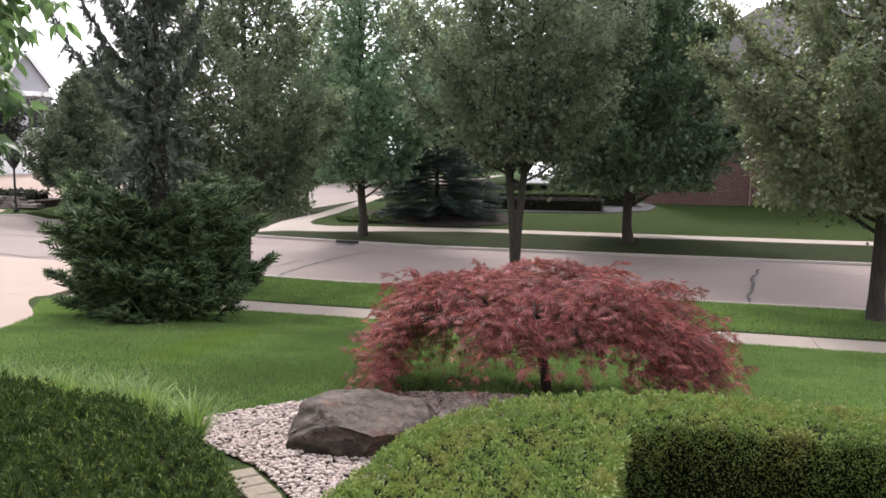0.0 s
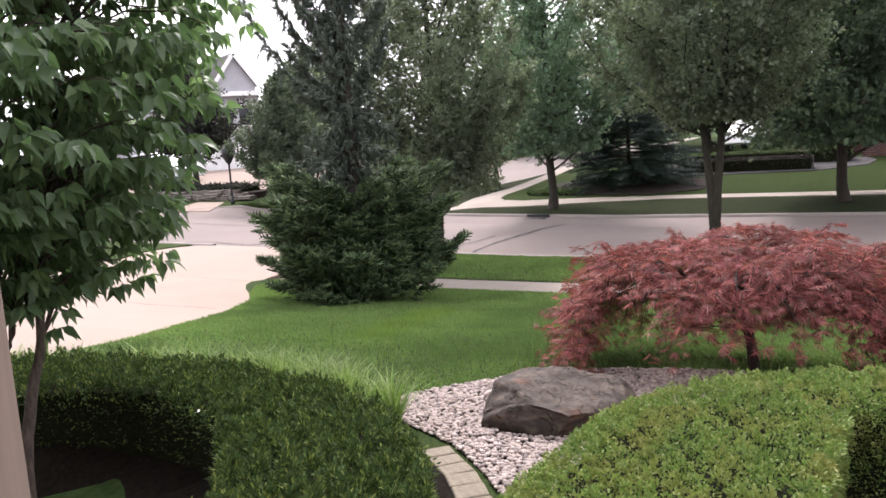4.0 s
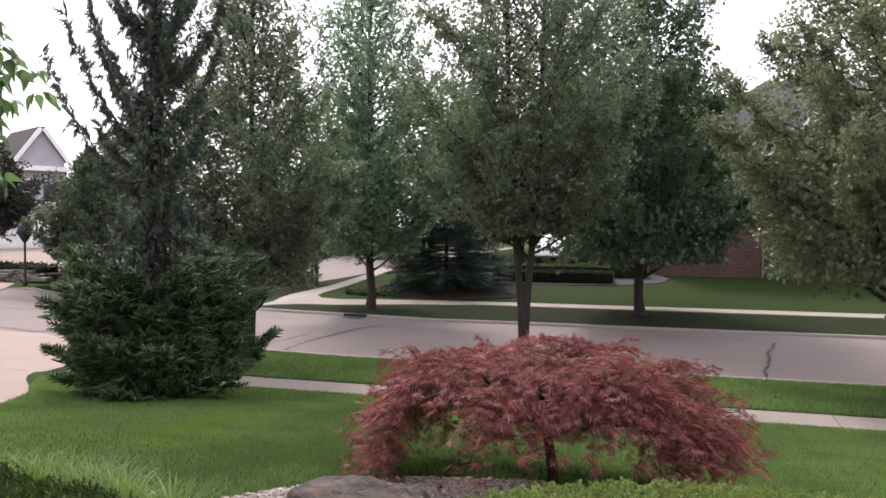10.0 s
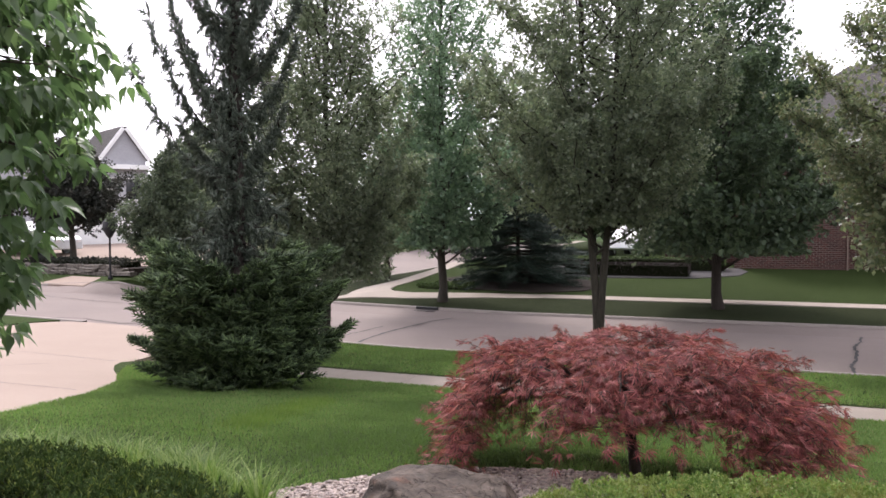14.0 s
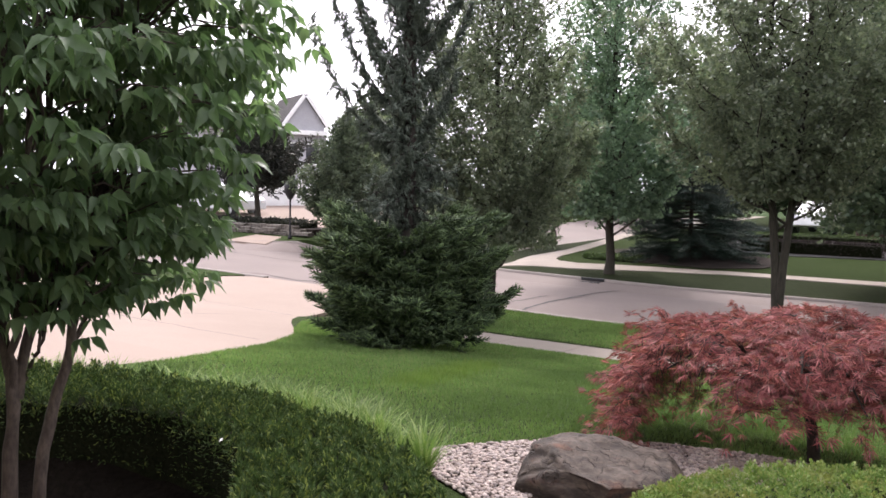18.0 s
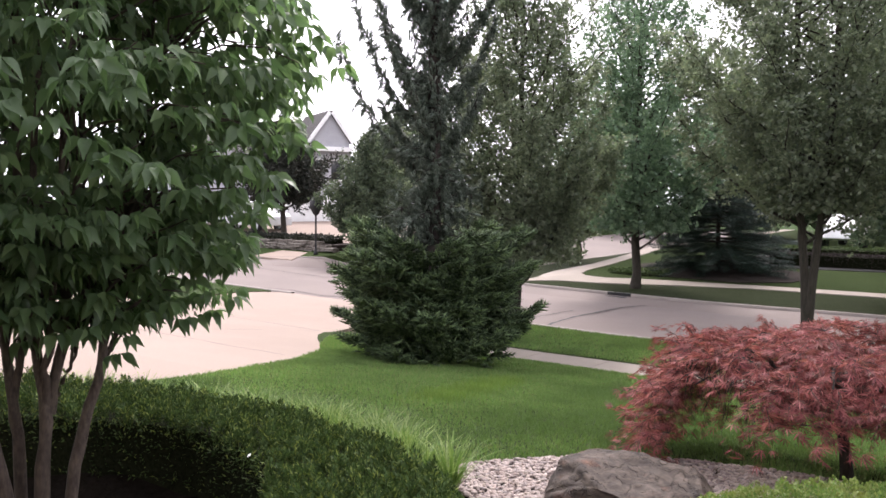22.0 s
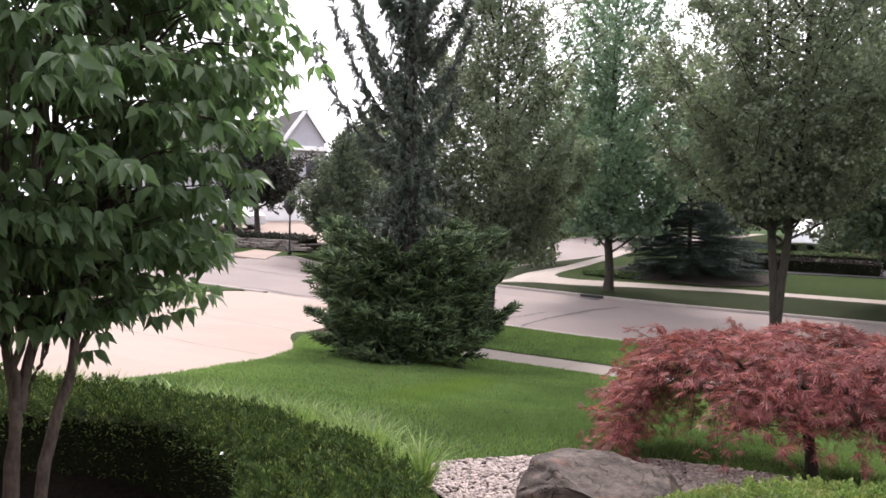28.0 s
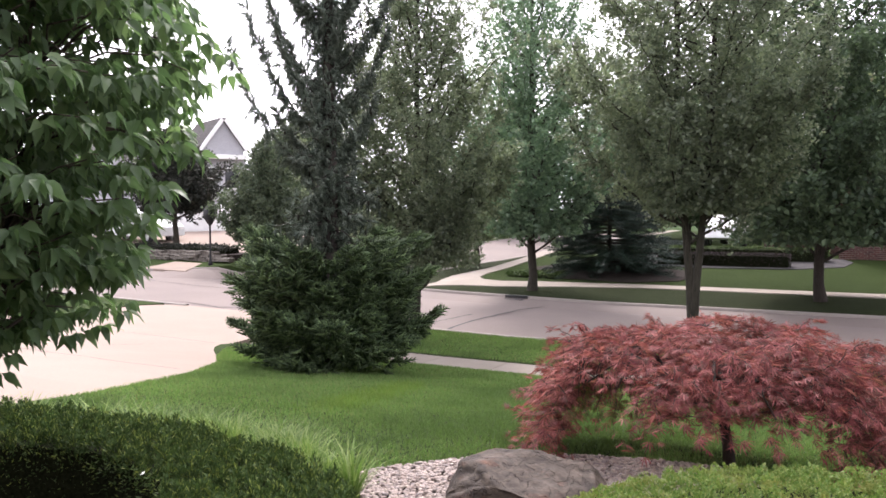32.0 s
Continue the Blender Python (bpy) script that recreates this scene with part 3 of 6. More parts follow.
tagged(part("pavement_far", drape(far_walk, 1.0, 0.03, 0.15), "concrete_walk"), "concrete pavement curving round the street corner", "pavement", kind="structure")
tagged(part("path", drape([(-28.3, KERB_F + 0.1), (-25.8, KERB_F + 0.1), (-26.5, 27.0), (-28.1, 27.0)], 1, 0.035, 0.15), "concrete_drive"), "short pale front path across the verge", "path", kind="structure")
tagged(part("house_drive", drape([(-44, 29.3), (-26, 29.3), (-26, 44), (-44, 44)], 1.5, 0.035, 0.15), "concrete_drive"), "pale concrete parking area before a garage", "driveway", kind="structure")
for nm, path, w0, w1 in (("kerb_near", [(xx, KERB_N - 0.15) for xx in np.arange(-13.9, 41, 1.0)], 0, 0.17),
                         ("kerb_left", [(xx, KERB_N - 0.15) for xx in np.arange(-60, -17.9, 1.0)], 0, 0.17),
                         ("kerb_far", [(xx, KERB_F + 0.15) for xx in np.arange(60, -14.5, -1.0)] + CORNER_KERB, 0, 0.17),
                         ("kerb_corner", [(xx, KERB_F + 0.15) for xx in np.arange(-60, -27, 1.0)] + arc(-26.4, 29.2, 3.0, -80, 0, 6) + [(-23.4, yy) for yy in range(30, 60, 2)], -0.17, 0)):
    tagged(part(nm, ribbon(path, w0, w1, -0.15, 0.035), "kerb"), "low rounded concrete kerb", "kerb", kind="structure")


def crack(path, w, r):
    """A sealed crack as a flat uneven strip of tar."""
    p = []
    for a, b in zip(path, path[1:]):
        for k in np.linspace(0, 1, 7)[:-1]:
            p.append((a[0] + (b[0] - a[0]) * k + r.normal(0, 0.02), a[1] + (b[1] - a[1]) * k + r.normal(0, 0.02)))
    p = np.array(p + [path[-1]])
    d = unit(np.gradient(p, axis=0))
    nn = np.stack([-d[:, 1], d[:, 0]], -1) * (w * r.uniform(0.6, 1.3, (len(p), 1)))
    V = []
    for q in (p - nn, p + nn):
        V.append(np.column_stack([q, land(q[:, 0], q[:, 1]) + 0.012]))
    n = len(p)
    return [(np.concatenate(V), np.array([(i, i + 1, n + i + 1, n + i) for i in range(n - 1)]))]


for path, w in (([(1.76, 25.0), (1.8, 24.0), (1.74, 23.0), (1.5, 22.0), (1.47, 20.9), (1.38, 20.0), (1.25, 19.3), (1.3, 18.0)], 0.034),
                ([(-9.85, 18.1), (-9.9, 18.96), (-9.93, 20.19), (-9.76, 21.3), (-9.74, 22.87), (-9.52, 24.16), (-9.55, 25.0)], 0.035),
                ([(-10.72, 19.1), (-10.66, 19.67), (-10.57, 20.31), (-10.44, 21.12)], 0.025),
                ([(-20.5, 18.4), (-19.4, 18.9), (-17.5, 18.6), (-16.0, 19.4)], 0.03),
                ([(-27.5, 24.0), (-24.5, 22.6), (-21, 22.2), (-17, 22.9)], 0.03)):
    tagged(part("crack_seal", crack(path, w, rng), "tar"), "dark tar seal wandering over the concrete", "crack seal", kind="structure")

for path in ([(-30, 5.1), (-20, 5.07), (-12, 5.05), (-8.1, 5.02)], [(-30, 9.2), (-18, 9.05), (-12, 8.93), (-9.0, 8.85)], [(-12.4, 13.1), (-19.5, 13.4)], [(-12.77, 10.55), (-12.63, 11.71)]):
    p = crack(path, 0.012, rng)
    p[0][0][:, 2] += 0.012
    tagged(part("drive_joint", p, "tar"), "thin dark joint across the concrete driveway", "joint", kind="structure")

# ---------------------------------------------------------------- plants


def limb(a, b, sag, r0, r1, n=6, wob=0.03, r=rng):
    t = np.linspace(0, 1, n)[:, None]
    p = np.asarray(a) * (1 - t) + np.asarray(b) * t
    p[:, 2:] += sag * np.sin(t * np.pi)
    p[1:-1] += r.normal(0, wob, (n - 2, 3))
    return p, np.linspace(r0, r1, n)


def street_tree(name, label, at, h, girth, crown, leaf, nclump, per, size, seed, fork=0, lean=(0, 0), group="", bark="bark", fork_z=1.3, droop=0.0, thin=0.73):
    """A tapered trunk, limbs and a crown of leaf clumps within an uneven envelope. crown: (low z, high z, radius, fullness of the low part)."""
    r = np.random.default_rng(seed)
    zlo, zhi, R, low = crown
    tree = thing(name, label, "tree", (at[0], at[1], float(land(at[0], at[1]))), group=group)
    top = np.array([lean[0], lean[1], zhi * 0.93])
    heads = []
    if fork:
        for s in (-1, 1):
            q = np.array([[0.0, 0, -0.2], [s * 0.01, 0, fork_z * 0.55], [s * 0.06, 0, fork_z], [s * 0.16, s * 0.04, fork_z + 0.6], [s * 0.3, s * 0.06, fork_z + 1.7], [s * 0.5, 0, zhi * 0.6], [s * 0.3, 0, zhi * 0.9]])
            q = q + top / zhi * q[:, 2:3]
            rad = np.array([girth * 1.25, girth, girth * 0.8, girth * 0.66, girth * 0.55, girth * 0.3, 0.02])
            part("trunk", smooth(mesh_of("trunk", [tube(q, rad, 10)])), bark, tree)
            heads.append(q)
    else:
        zz = np.array([-0.2, 0.05, 0.5, zlo, zhi * 0.45, zhi * 0.7, zhi * 0.93])
        q = np.stack([top[0] * zz / zhi, top[1] * zz / zhi, zz], -1)
        q[2:, :2] += r.normal(0, 0.04, (5, 2))
        part("trunk", smooth(mesh_of("trunk", [tube(q, girth * np.array([1.7, 1.35, 1.02, 0.95, 0.6, 0.3, 0.08]), 10)])), bark, tree)
        heads.append(q)

    def env(u):
        return R * (low * (1 - u) + (1 - low) * 4 * u * (1 - u) + 0.25 * (1 - u)) * np.clip((1 - u) / 0.18, 0, 1) ** 0.5

    lumps = r.uniform(0.8, 1.14, 24)
    nb = 84
    twigs, base, tang, room = [], [], [], []
    for i in range(nb):
        hd = heads[i % len(heads)]
        u = (i + r.uniform(0, 1)) / nb
        z0 = zlo - 0.35 + u * (zhi * 0.92 - zlo)
        s = np.array([np.interp(z0, hd[:, 2], hd[:, k]) for k in range(3)])
        a = i * 2.4 + r.uniform(-0.4, 0.4)
        u1 = min(u + 0.17 * (1.1 - u) + r.uniform(-0.03, 0.08), 0.985)
        e = env(u1) * r.uniform(0.72, 1.08) * lumps[int((a / (2 * np.pi) * 6) % 6) + 6 * int(u1 * 3.99)]
        b = np.array([top[0] * u1 + e * math.cos(a), top[1] * u1 + e * math.sin(a), zlo + u1 * (zhi - zlo)])
        mid = s * 0.5 + b * 0.5 + np.array([0.12 * e * math.cos(a), 0.12 * e * math.sin(a), -0.14 * (b[2] - s[2]) + droop * e * 0.3])
        b[2] -= droop * e * 0.35
        t = np.linspace(0, 1, 9)[:, None]
        p = s * (1 - t) ** 2 + 2 * mid * t * (1 - t) + b * t ** 2
        p[1:-1] += r.normal(0, 0.035, (7, 3))
        tb = tube(p, np.linspace(girth * (0.3 if i < 20 else 0.2), 0.006, 9), 5)
        if i % 4 == 0:
            part("limb", smooth(mesh_of("limb", [tb])), bark, tree)
        else:
            twigs.append(tb)
        ln = np.linalg.norm(np.diff(p, axis=0), axis=1).sum()
        k = max(6, int(ln / 0.05))
        tt = r.uniform(0.14, 1.0, k) ** 0.75
        base.append(np.stack([np.interp(tt, t[:, 0], p[:, c]) for c in range(3)], -1))
        tang.append(np.repeat([unit(b - s)], k, 0))
        room.append(0.2 + 0.5 * e / R * (1.25 - tt))
    base, tang, room = np.concatenate(base), np.concatenate(tang), np.concatenate(room)
    k = len(base)
    per_twig = max(4, int(nclump * per / k))
    td = unit(r.normal(0, 1, (k, 3)) + tang * 0.6 + np.array([0, 0, 0.1 - droop]))
    for q in range(0, k, 5):
        twigs.append(tube([base[q], base[q] + td[q] * room[q] * 0.55, base[q] + td[q] * room[q] + [0, 0, -0.03]], [0.007, 0.005, 0.003], 3))
    part("twig_mass", twigs, bark, tree)["kind"] = "stuff"
    nr = max(1, per_twig // 6)
    ti = np.repeat(np.arange(k), nr)
    n = len(ti)
    along = r.uniform(0.08, 1.06, n)[:, None]
    spur = base[ti] + td[ti] * room[ti][:, None] * along + r.normal(0, 0.05, (n, 3)) * (0.5 + along)
    uu = np.clip((spur[:, 2] - zlo) / (zhi - zlo), 0, 1)
    gaps = np.sin(spur[:, 0] * 2.3 + seed) * np.sin(spur[:, 1] * 2.1 + 2 * seed) * np.sin(spur[:, 2] * 2.7)
    kept = r.uniform(0, 1, n) > thin * np.clip((uu - 0.2) / 0.6, 0, 1) + 0.5 * np.clip(gaps + 0.1, 0, 1)
    spur, uu, fan = np.repeat(spur[kept], 6, 0), np.repeat(uu[kept], 6), np.repeat(unit(td[ti][kept] * 0.8 + r.normal(0, 0.5, (int(kept.sum()), 3))), 6, 0)
    n = len(spur)
    way = fan * 0.5 + unit(r.normal(0, 1, (n, 3))) * 0.9 + np.array([0, 0, -0.25])
    pts = spur + unit(way) * size * 0.3
    cr = part("crown", [scatter(pts, way, r.uniform(0.7, 1.25, n) * size * (1.08 - 0.25 * uu), FLAT_V, FLAT_F, r, 0.7)], leaf, tree)
    cr["kind"] = "stuff"
    m = int(nclump * 9)
    ui = 0.02 + 0.85 * r.uniform(0, 1, m) ** 1.7
    ai = r.uniform(0, 2 * np.pi, m)
    ri = env(ui) * 0.66 * np.sqrt(r.uniform(0, 1, m))
    inner = np.stack([top[0] * ui + ri * np.cos(ai), top[1] * ui + ri * np.sin(ai), zlo + 0.2 + ui * (zhi - zlo)], -1)
    inside_leaves = part("inner_crown", [scatter(inner, r.normal(0, 1, (m, 3)), r.uniform(1.1, 1.7, m) * size * 1.2 * (1 - 0.25 * ui), FLAT_V, FLAT_F, r, 0.9)], leaf, tree)
    inside_leaves["kind"] = "stuff"
    return tree


street_tree("pear_tree", "street pear tree, forked grey trunk, dense small leaves", (-3.43, 16.6), 10.5, 0.1, (2.55, 10.5, 2.55, 0.24), "leaf_pear", 1300, 130, 0.074, 11, fork=1, group="street trees on the near verge", fork_z=0.8)
street_tree("pear_tree", "street pear tree with olive-tinted leaves on the verge", (3.3, 16.6), 10.0, 0.14, (1.75, 10.0, 4.1, 0.55), "leaf_pear_warm", 2100, 120, 0.07, 12, group="street trees on the near verge", thin=0.72)
street_tree("pear_tree", "street pear tree half hidden by the spruce", (-9.64, 16.6), 10.5, 0.12, (1.3, 10.2, 2.7, 0.6), "leaf_pear", 1450, 130, 0.074, 13, group="street trees on the near verge")
street_tree("street_tree", "tall fresh-green street tree with a straight trunk", (-10.75, 26.3), 12.5, 0.14, (1.5, 13.0, 3.3, 0.48), "leaf_green", 1200, 100, 0.11, 21, group="street trees on the far verge")
street_tree("street_tree", "dark green maple with a straight black trunk", (-1.9, 26.9), 12.5, 0.15, (1.35, 12.5, 4.6, 0.55), "leaf_maple", 1500, 100, 0.125, 22, group="street trees on the far verge", droop=0.25, bark="bark_dark")
street_tree("corner_tree", "small round-headed corner tree with dense dark leaves", (-23.6, 27.9), 7.4, 0.1, (1.2, 6.0, 2.3, 0.6), "leaf_far", 900, 80, 0.11, 23)
street_tree("side_tree", "slim young street tree by the side street", (-16.4, 33.6), 6.5, 0.09, (1.2, 6.5, 2.3, 0.5), "leaf_pear", 600, 70, 0.1, 24)
street_tree("plum_tree", "dark-leaved plum tree in the stone-edged bed", (-32.2, 31.0), 5.6, 0.14, (1.7, 6.5, 2.9, 0.55), "leaf_plum", 600, 55, 0.16, 25)


def away(px, py, poly):
    """Distance from points to the outline's edge."""
    d = np.full(len(px), 1e9)
    for (x0, y0), (x1, y1) in zip(poly, poly[1:] + poly[:1]):
        ex, ey = x1 - x0, y1 - y0
        t = np.clip(((px - x0) * ex + (py - y0) * ey) / (ex * ex + ey * ey + 1e-12), 0, 1)
        d = np.minimum(d, np.hypot(px - x0 - t * ex, py - y0 - t * ey))
    return d


def shrink(poly, by):
    """The outline drawn in by a little, corner by corner."""
    P = np.array(poly)
    a, b = P - np.roll(P, 1, 0), np.roll(P, -1, 0) - P
    area = np.sum(P[:, 0] * np.roll(P[:, 1], -1) - P[:, 1] * np.roll(P[:, 0], -1))
    s = 1 if area > 0 else -1
    na, nb = unit(np.stack([-a[:, 1], a[:, 0]], -1)), unit(np.stack([-b[:, 1], b[:, 0]], -1))
    return [tuple(p) for p in P + s * by * unit(na + nb)]


def lumpy(x, y, k, seed):
    """A soft, slow wave for uneven tops."""
    return (np.sin(x * k + seed) * np.cos(y * k * 1.3 + seed * 2) + 0.6 * np.sin(x * k * 2.3 + y * k * 1.9 + seed * 3)) / 1.6


def hedge(name, label, poly, h, leaf, n, size, seed, round_r=0.16, lump=0.03, shape=None, category="hedge", core="hedge_core", group="", tops=0.6, under=0.0, tuft=0.0, depth=0.05, base=None, foot=0.0):
    """A clipped hedge: a near-black block standing in for the shade inside, within a skin of leaves over its rounded
    top and its sides.
    """
    r = np.random.default_rng(seed)
    cx, cy = np.mean([p[0] for p in poly]), np.mean([p[1] for p in poly])
    z0 = float(land(cx, cy)) if base is None else base
    loc = [(x - cx, y - cy) for x, y in poly]
    hg = thing(name, label, category, (cx, cy, z0), group=group)
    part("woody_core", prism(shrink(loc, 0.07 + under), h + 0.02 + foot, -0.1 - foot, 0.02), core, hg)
    q = spots(loc, int(n * tops), r)
    d = away(q[:, 0], q[:, 1], loc)
    k = np.clip(d / round_r, 0, 1)
    z = h - round_r * (1 - np.sqrt(1 - (1 - k) ** 2)) + lump * (0.6 * lumpy(q[:, 0], q[:, 1], 4.5, seed) + 0.6 * lumpy(q[:, 0], q[:, 1], 23, seed + 1) + lumpy(q[:, 0] + 0.1 * np.sin(q[:, 1] * 9), q[:, 1], 52, seed + 2)) - r.exponential(0.025, len(q))
    lay = np.zeros((len(q), 2))
    if tuft:
        cell = np.floor(q / tuft).astype(int)
        jit = r.uniform(0, 1, (997, 2))
        best = np.full(len(q), 9.0)
        for ox in (-1, 0, 1):
            for oy in (-1, 0, 1):
                cc = cell + np.array([ox, oy])
                at = (cc + jit[(cc[:, 0] * 131 + cc[:, 1] * 57) % 997]) * tuft
                dv = q - at
                dd = np.hypot(dv[:, 0], dv[:, 1]) / tuft
                near = dd < best
                best, lay[near] = np.where(near, dd, best), dv[near] / tuft
        z = z + depth * (0.35 - 1.6 * np.minimum(best, 0.9) ** 1.6)
        held = r.uniform(0, 1, len(q)) > np.clip((best - 0.32) / 0.25, 0, 0.95)
        q, z, lay = q[held], z[held], lay[held]
    top = np.column_stack([q, z])
    P = np.array(loc + loc[:1])
    seg = np.linalg.norm(np.diff(P, axis=0), axis=1)
    m = int(n * (1 - tops))
    i = r.choice(len(seg), m, p=seg / seg.sum())
    t = r.uniform(0, 1, (m, 1))
    e = np.diff(P, axis=0)[i]
    area = np.sum(P[:-1, 0] * P[1:, 1] - P[:-1, 1] * P[1:, 0])
    out = unit(np.stack([e[:, 1], -e[:, 0]], -1)) * (1 if area > 0 else -1)
    sz = h * np.clip(1.03 - r.exponential(0.5, m), 0.0, 1.03) - round_r * 0.5 + 0.03 * lumpy(on_x := (P[i] + e * t)[:, 0] * 3, on_x * 1.7, 5, seed)
    cut = under * np.clip(1.15 * (1 - sz / h), 0, 1)[:, None]
    on = P[i] + e * t
    side = np.column_stack([on - out * (cut + r.exponential(0.025, (m, 1)) - lump * lumpy(on[:, 0] + on[:, 1], sz, 19, seed)[:, None]), np.maximum(sz, 0)])
    pts = np.concatenate([top, side])
    way = np.concatenate([np.column_stack([r.normal(0, 0.6 if not tuft else 0.3, (len(q), 2)) + 1.5 * lay, r.uniform(0.2, 1.1, len(q))]), np.column_stack([out + r.normal(0, 0.5, (m, 2)), r.normal(0.25, 0.5, m)])])
    tv, tf = shape or (FLAT_V, FLAT_F)
    lf = part("leaves", [scatter(pts, way, r.uniform(0.7, 1.3, len(pts)) * size, tv, tf, r, 0.8)], leaf, hg)
    lf["kind"] = "stuff"
    return hg


def spray(k, ln=0.34, wd=0.05, lift=0.5):
    """A small shoot: a stem with needles round it, joined into one piece."""
    V = [(0.75 * i / k, 0, 0) for i in range(k + 1)]
    F = []
    for i in range(k):
        a = i * 2.4
        d = np.array([0.75, math.cos(a) * lift, math.sin(a) * lift])
        d = d / np.linalg.norm(d) * ln
        V.append((0.75 * (i + 0.5) / k + d[0], d[1], d[2]))
        F.append((i, i + 1, k + 1 + i))
    return np.array(V), np.array(F)


YEW = (np.array([(0, 0, 0), (0.5, -0.15, 0.04), (1, 0, 0), (0.5, 0.15, 0.04)]), np.array([(0, 1, 2, 3)]))


def lace():
    """A finely cut maple leaf: narrow lobes fanned from the stalk."""
    V, F = [], []
    for a, ln in ((0, 1.0), (24, 0.94), (-24, 0.94), (50, 0.76), (-50, 0.76), (84, 0.45), (-84, 0.45)):
        c, s = math.cos(radians(a)), math.sin(radians(a))
        w = 0.056 * (0.7 + 0.3 * ln)
        n = len(V)
        for u, v in ((0, 0), (0.45, -w), (1, 0), (0.45, w)):
            V.append((ln * (u * c - v * s), ln * (u * s + v * c), -0.22 * (u * ln) ** 2))
        F.append((n, n + 1, n + 2, n + 3))
    return np.array(V), np.array(F)


LACE = lace()

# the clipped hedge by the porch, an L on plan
hedge("box_hedge", "clipped bright-green box hedge with a flat top and shade-dark sides", [(-1.42, 2.0), (-1.45, 3.2), (-1.4, 4.05), (-1.22, 4.5), (-0.9, 4.85), (-0.4, 5.1), (0.3, 5.22), (1.3, 5.18), (4.5, 5.0), (4.5, 4.45), (1.2, 4.6), (-0.05, 4.62), (-0.28, 4.45), (-0.3, 2.0)],
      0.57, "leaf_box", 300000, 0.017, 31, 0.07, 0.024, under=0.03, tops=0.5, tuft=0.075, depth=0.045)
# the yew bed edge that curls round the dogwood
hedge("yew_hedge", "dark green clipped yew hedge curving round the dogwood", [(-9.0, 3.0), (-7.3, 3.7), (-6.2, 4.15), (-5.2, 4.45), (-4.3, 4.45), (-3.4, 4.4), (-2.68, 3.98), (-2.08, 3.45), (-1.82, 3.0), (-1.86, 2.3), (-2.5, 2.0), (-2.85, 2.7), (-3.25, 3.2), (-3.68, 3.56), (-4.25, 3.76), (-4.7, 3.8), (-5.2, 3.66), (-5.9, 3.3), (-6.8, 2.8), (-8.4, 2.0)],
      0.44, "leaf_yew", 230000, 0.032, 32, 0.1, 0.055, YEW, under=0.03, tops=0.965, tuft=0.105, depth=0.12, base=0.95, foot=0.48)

petal = part("petal", [scatter(np.array([(0, 0, 0), (0.004, 0.006, 0.004)]), np.array([(1, 0.3, 0.5), (-0.2, 1, 0.4)]), 0.03, LEAF_V, LEAF_F, np.random.default_rng(5), 0.2)], "blossom", m=pose(-3.68, 3.45, 1.43))
tagged(petal, "small white fallen petal on the yew hedge", "petal")

# strap-leaved grasses behind the yew
straps = thing("strap_grass", "pale green strap-leaved grasses arching behind the yew", "ornamental grass", (-4.4, 4.7, float(land(-4.4, 4.7))))
r = np.random.default_rng(41)
chunks = []
line = np.array([(-6.9, 4.15), (-6.0, 4.55), (-5.2, 4.8), (-4.4, 4.85), (-3.75, 4.78), (-3.1, 4.5)])
for i in range(50):
    t = r.uniform(0, 5)
    c = line[int(t)] * (1 - t % 1) + line[min(int(t) + 1, 5)] * (t % 1) + r.normal(0, 0.07, 2) - np.array([-4.4, 4.7])
    n = 60
    a = r.uniform(0, 2 * np.pi, n)
    reach, ht = r.uniform(0.1, 0.36, n), r.uniform(0.34, 0.6, n)
    s = np.array([0, 0.35, 0.7, 1.0])
    ax = np.stack([np.cos(a), np.sin(a)], -1)
    px = c[None, None] + ax[:, None] * (reach[:, None] * (s ** 1.6))[..., None]
    pz = ht[:, None] * (1.25 * s - 0.45 * s ** 2.4)
    sd = np.stack([-ax[:, 1], ax[:, 0]], -1)[:, None] * (0.005 * np.array([1, 1, 0.75, 0.1]))[None, :, None]
    L, R = np.concatenate([px - sd, pz[..., None]], -1), np.concatenate([px + sd, pz[..., None]], -1)
    V = np.stack([L, R], 2).reshape(n, 8, 3)
    F = np.array([(0, 1, 3, 2), (2, 3, 5, 4), (4, 5, 7, 6)])
    chunks.append((V.reshape(-1, 3), ((np.arange(n) * 8)[:, None, None] + F[None]).reshape(-1, 4)))
sb = part("blades", chunks, "strap", straps)
sb["kind"] = "stuff"

# ---------------------------------------------------------------- the stone bed and the boulder
BED = [(-3.6, 5.18), (-3.4, 5.62), (-3.08, 6.08), (-2.3, 6.72), (-1.68, 6.9), (-1.2, 6.98), (-0.7, 6.6), (-0.5, 5.2), (-1.4, 4.6), (-1.55, 3.6), (-1.72, 3.62), (-1.87, 3.86), (-2.24, 4.25), (-2.62, 4.58), (-3.2, 4.86)]
tagged(part("planting_bed", drape([(-9.2, 2.9), (-7.3, 3.6), (-6.2, 4.0), (-5.2, 4.3), (-3.5, 4.5), (-2.88, 4.55), (-2.46, 4.18), (-2.06, 3.76), (-1.6, 1.6), (-9.2, 0.4)], 0.6, 0.03, 0.05), "soil"), "soil bed under the dogwood and yew, darkened for their shade", "planting bed", kind="structure")
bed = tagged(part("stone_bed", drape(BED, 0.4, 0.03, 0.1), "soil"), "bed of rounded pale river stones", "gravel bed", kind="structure")


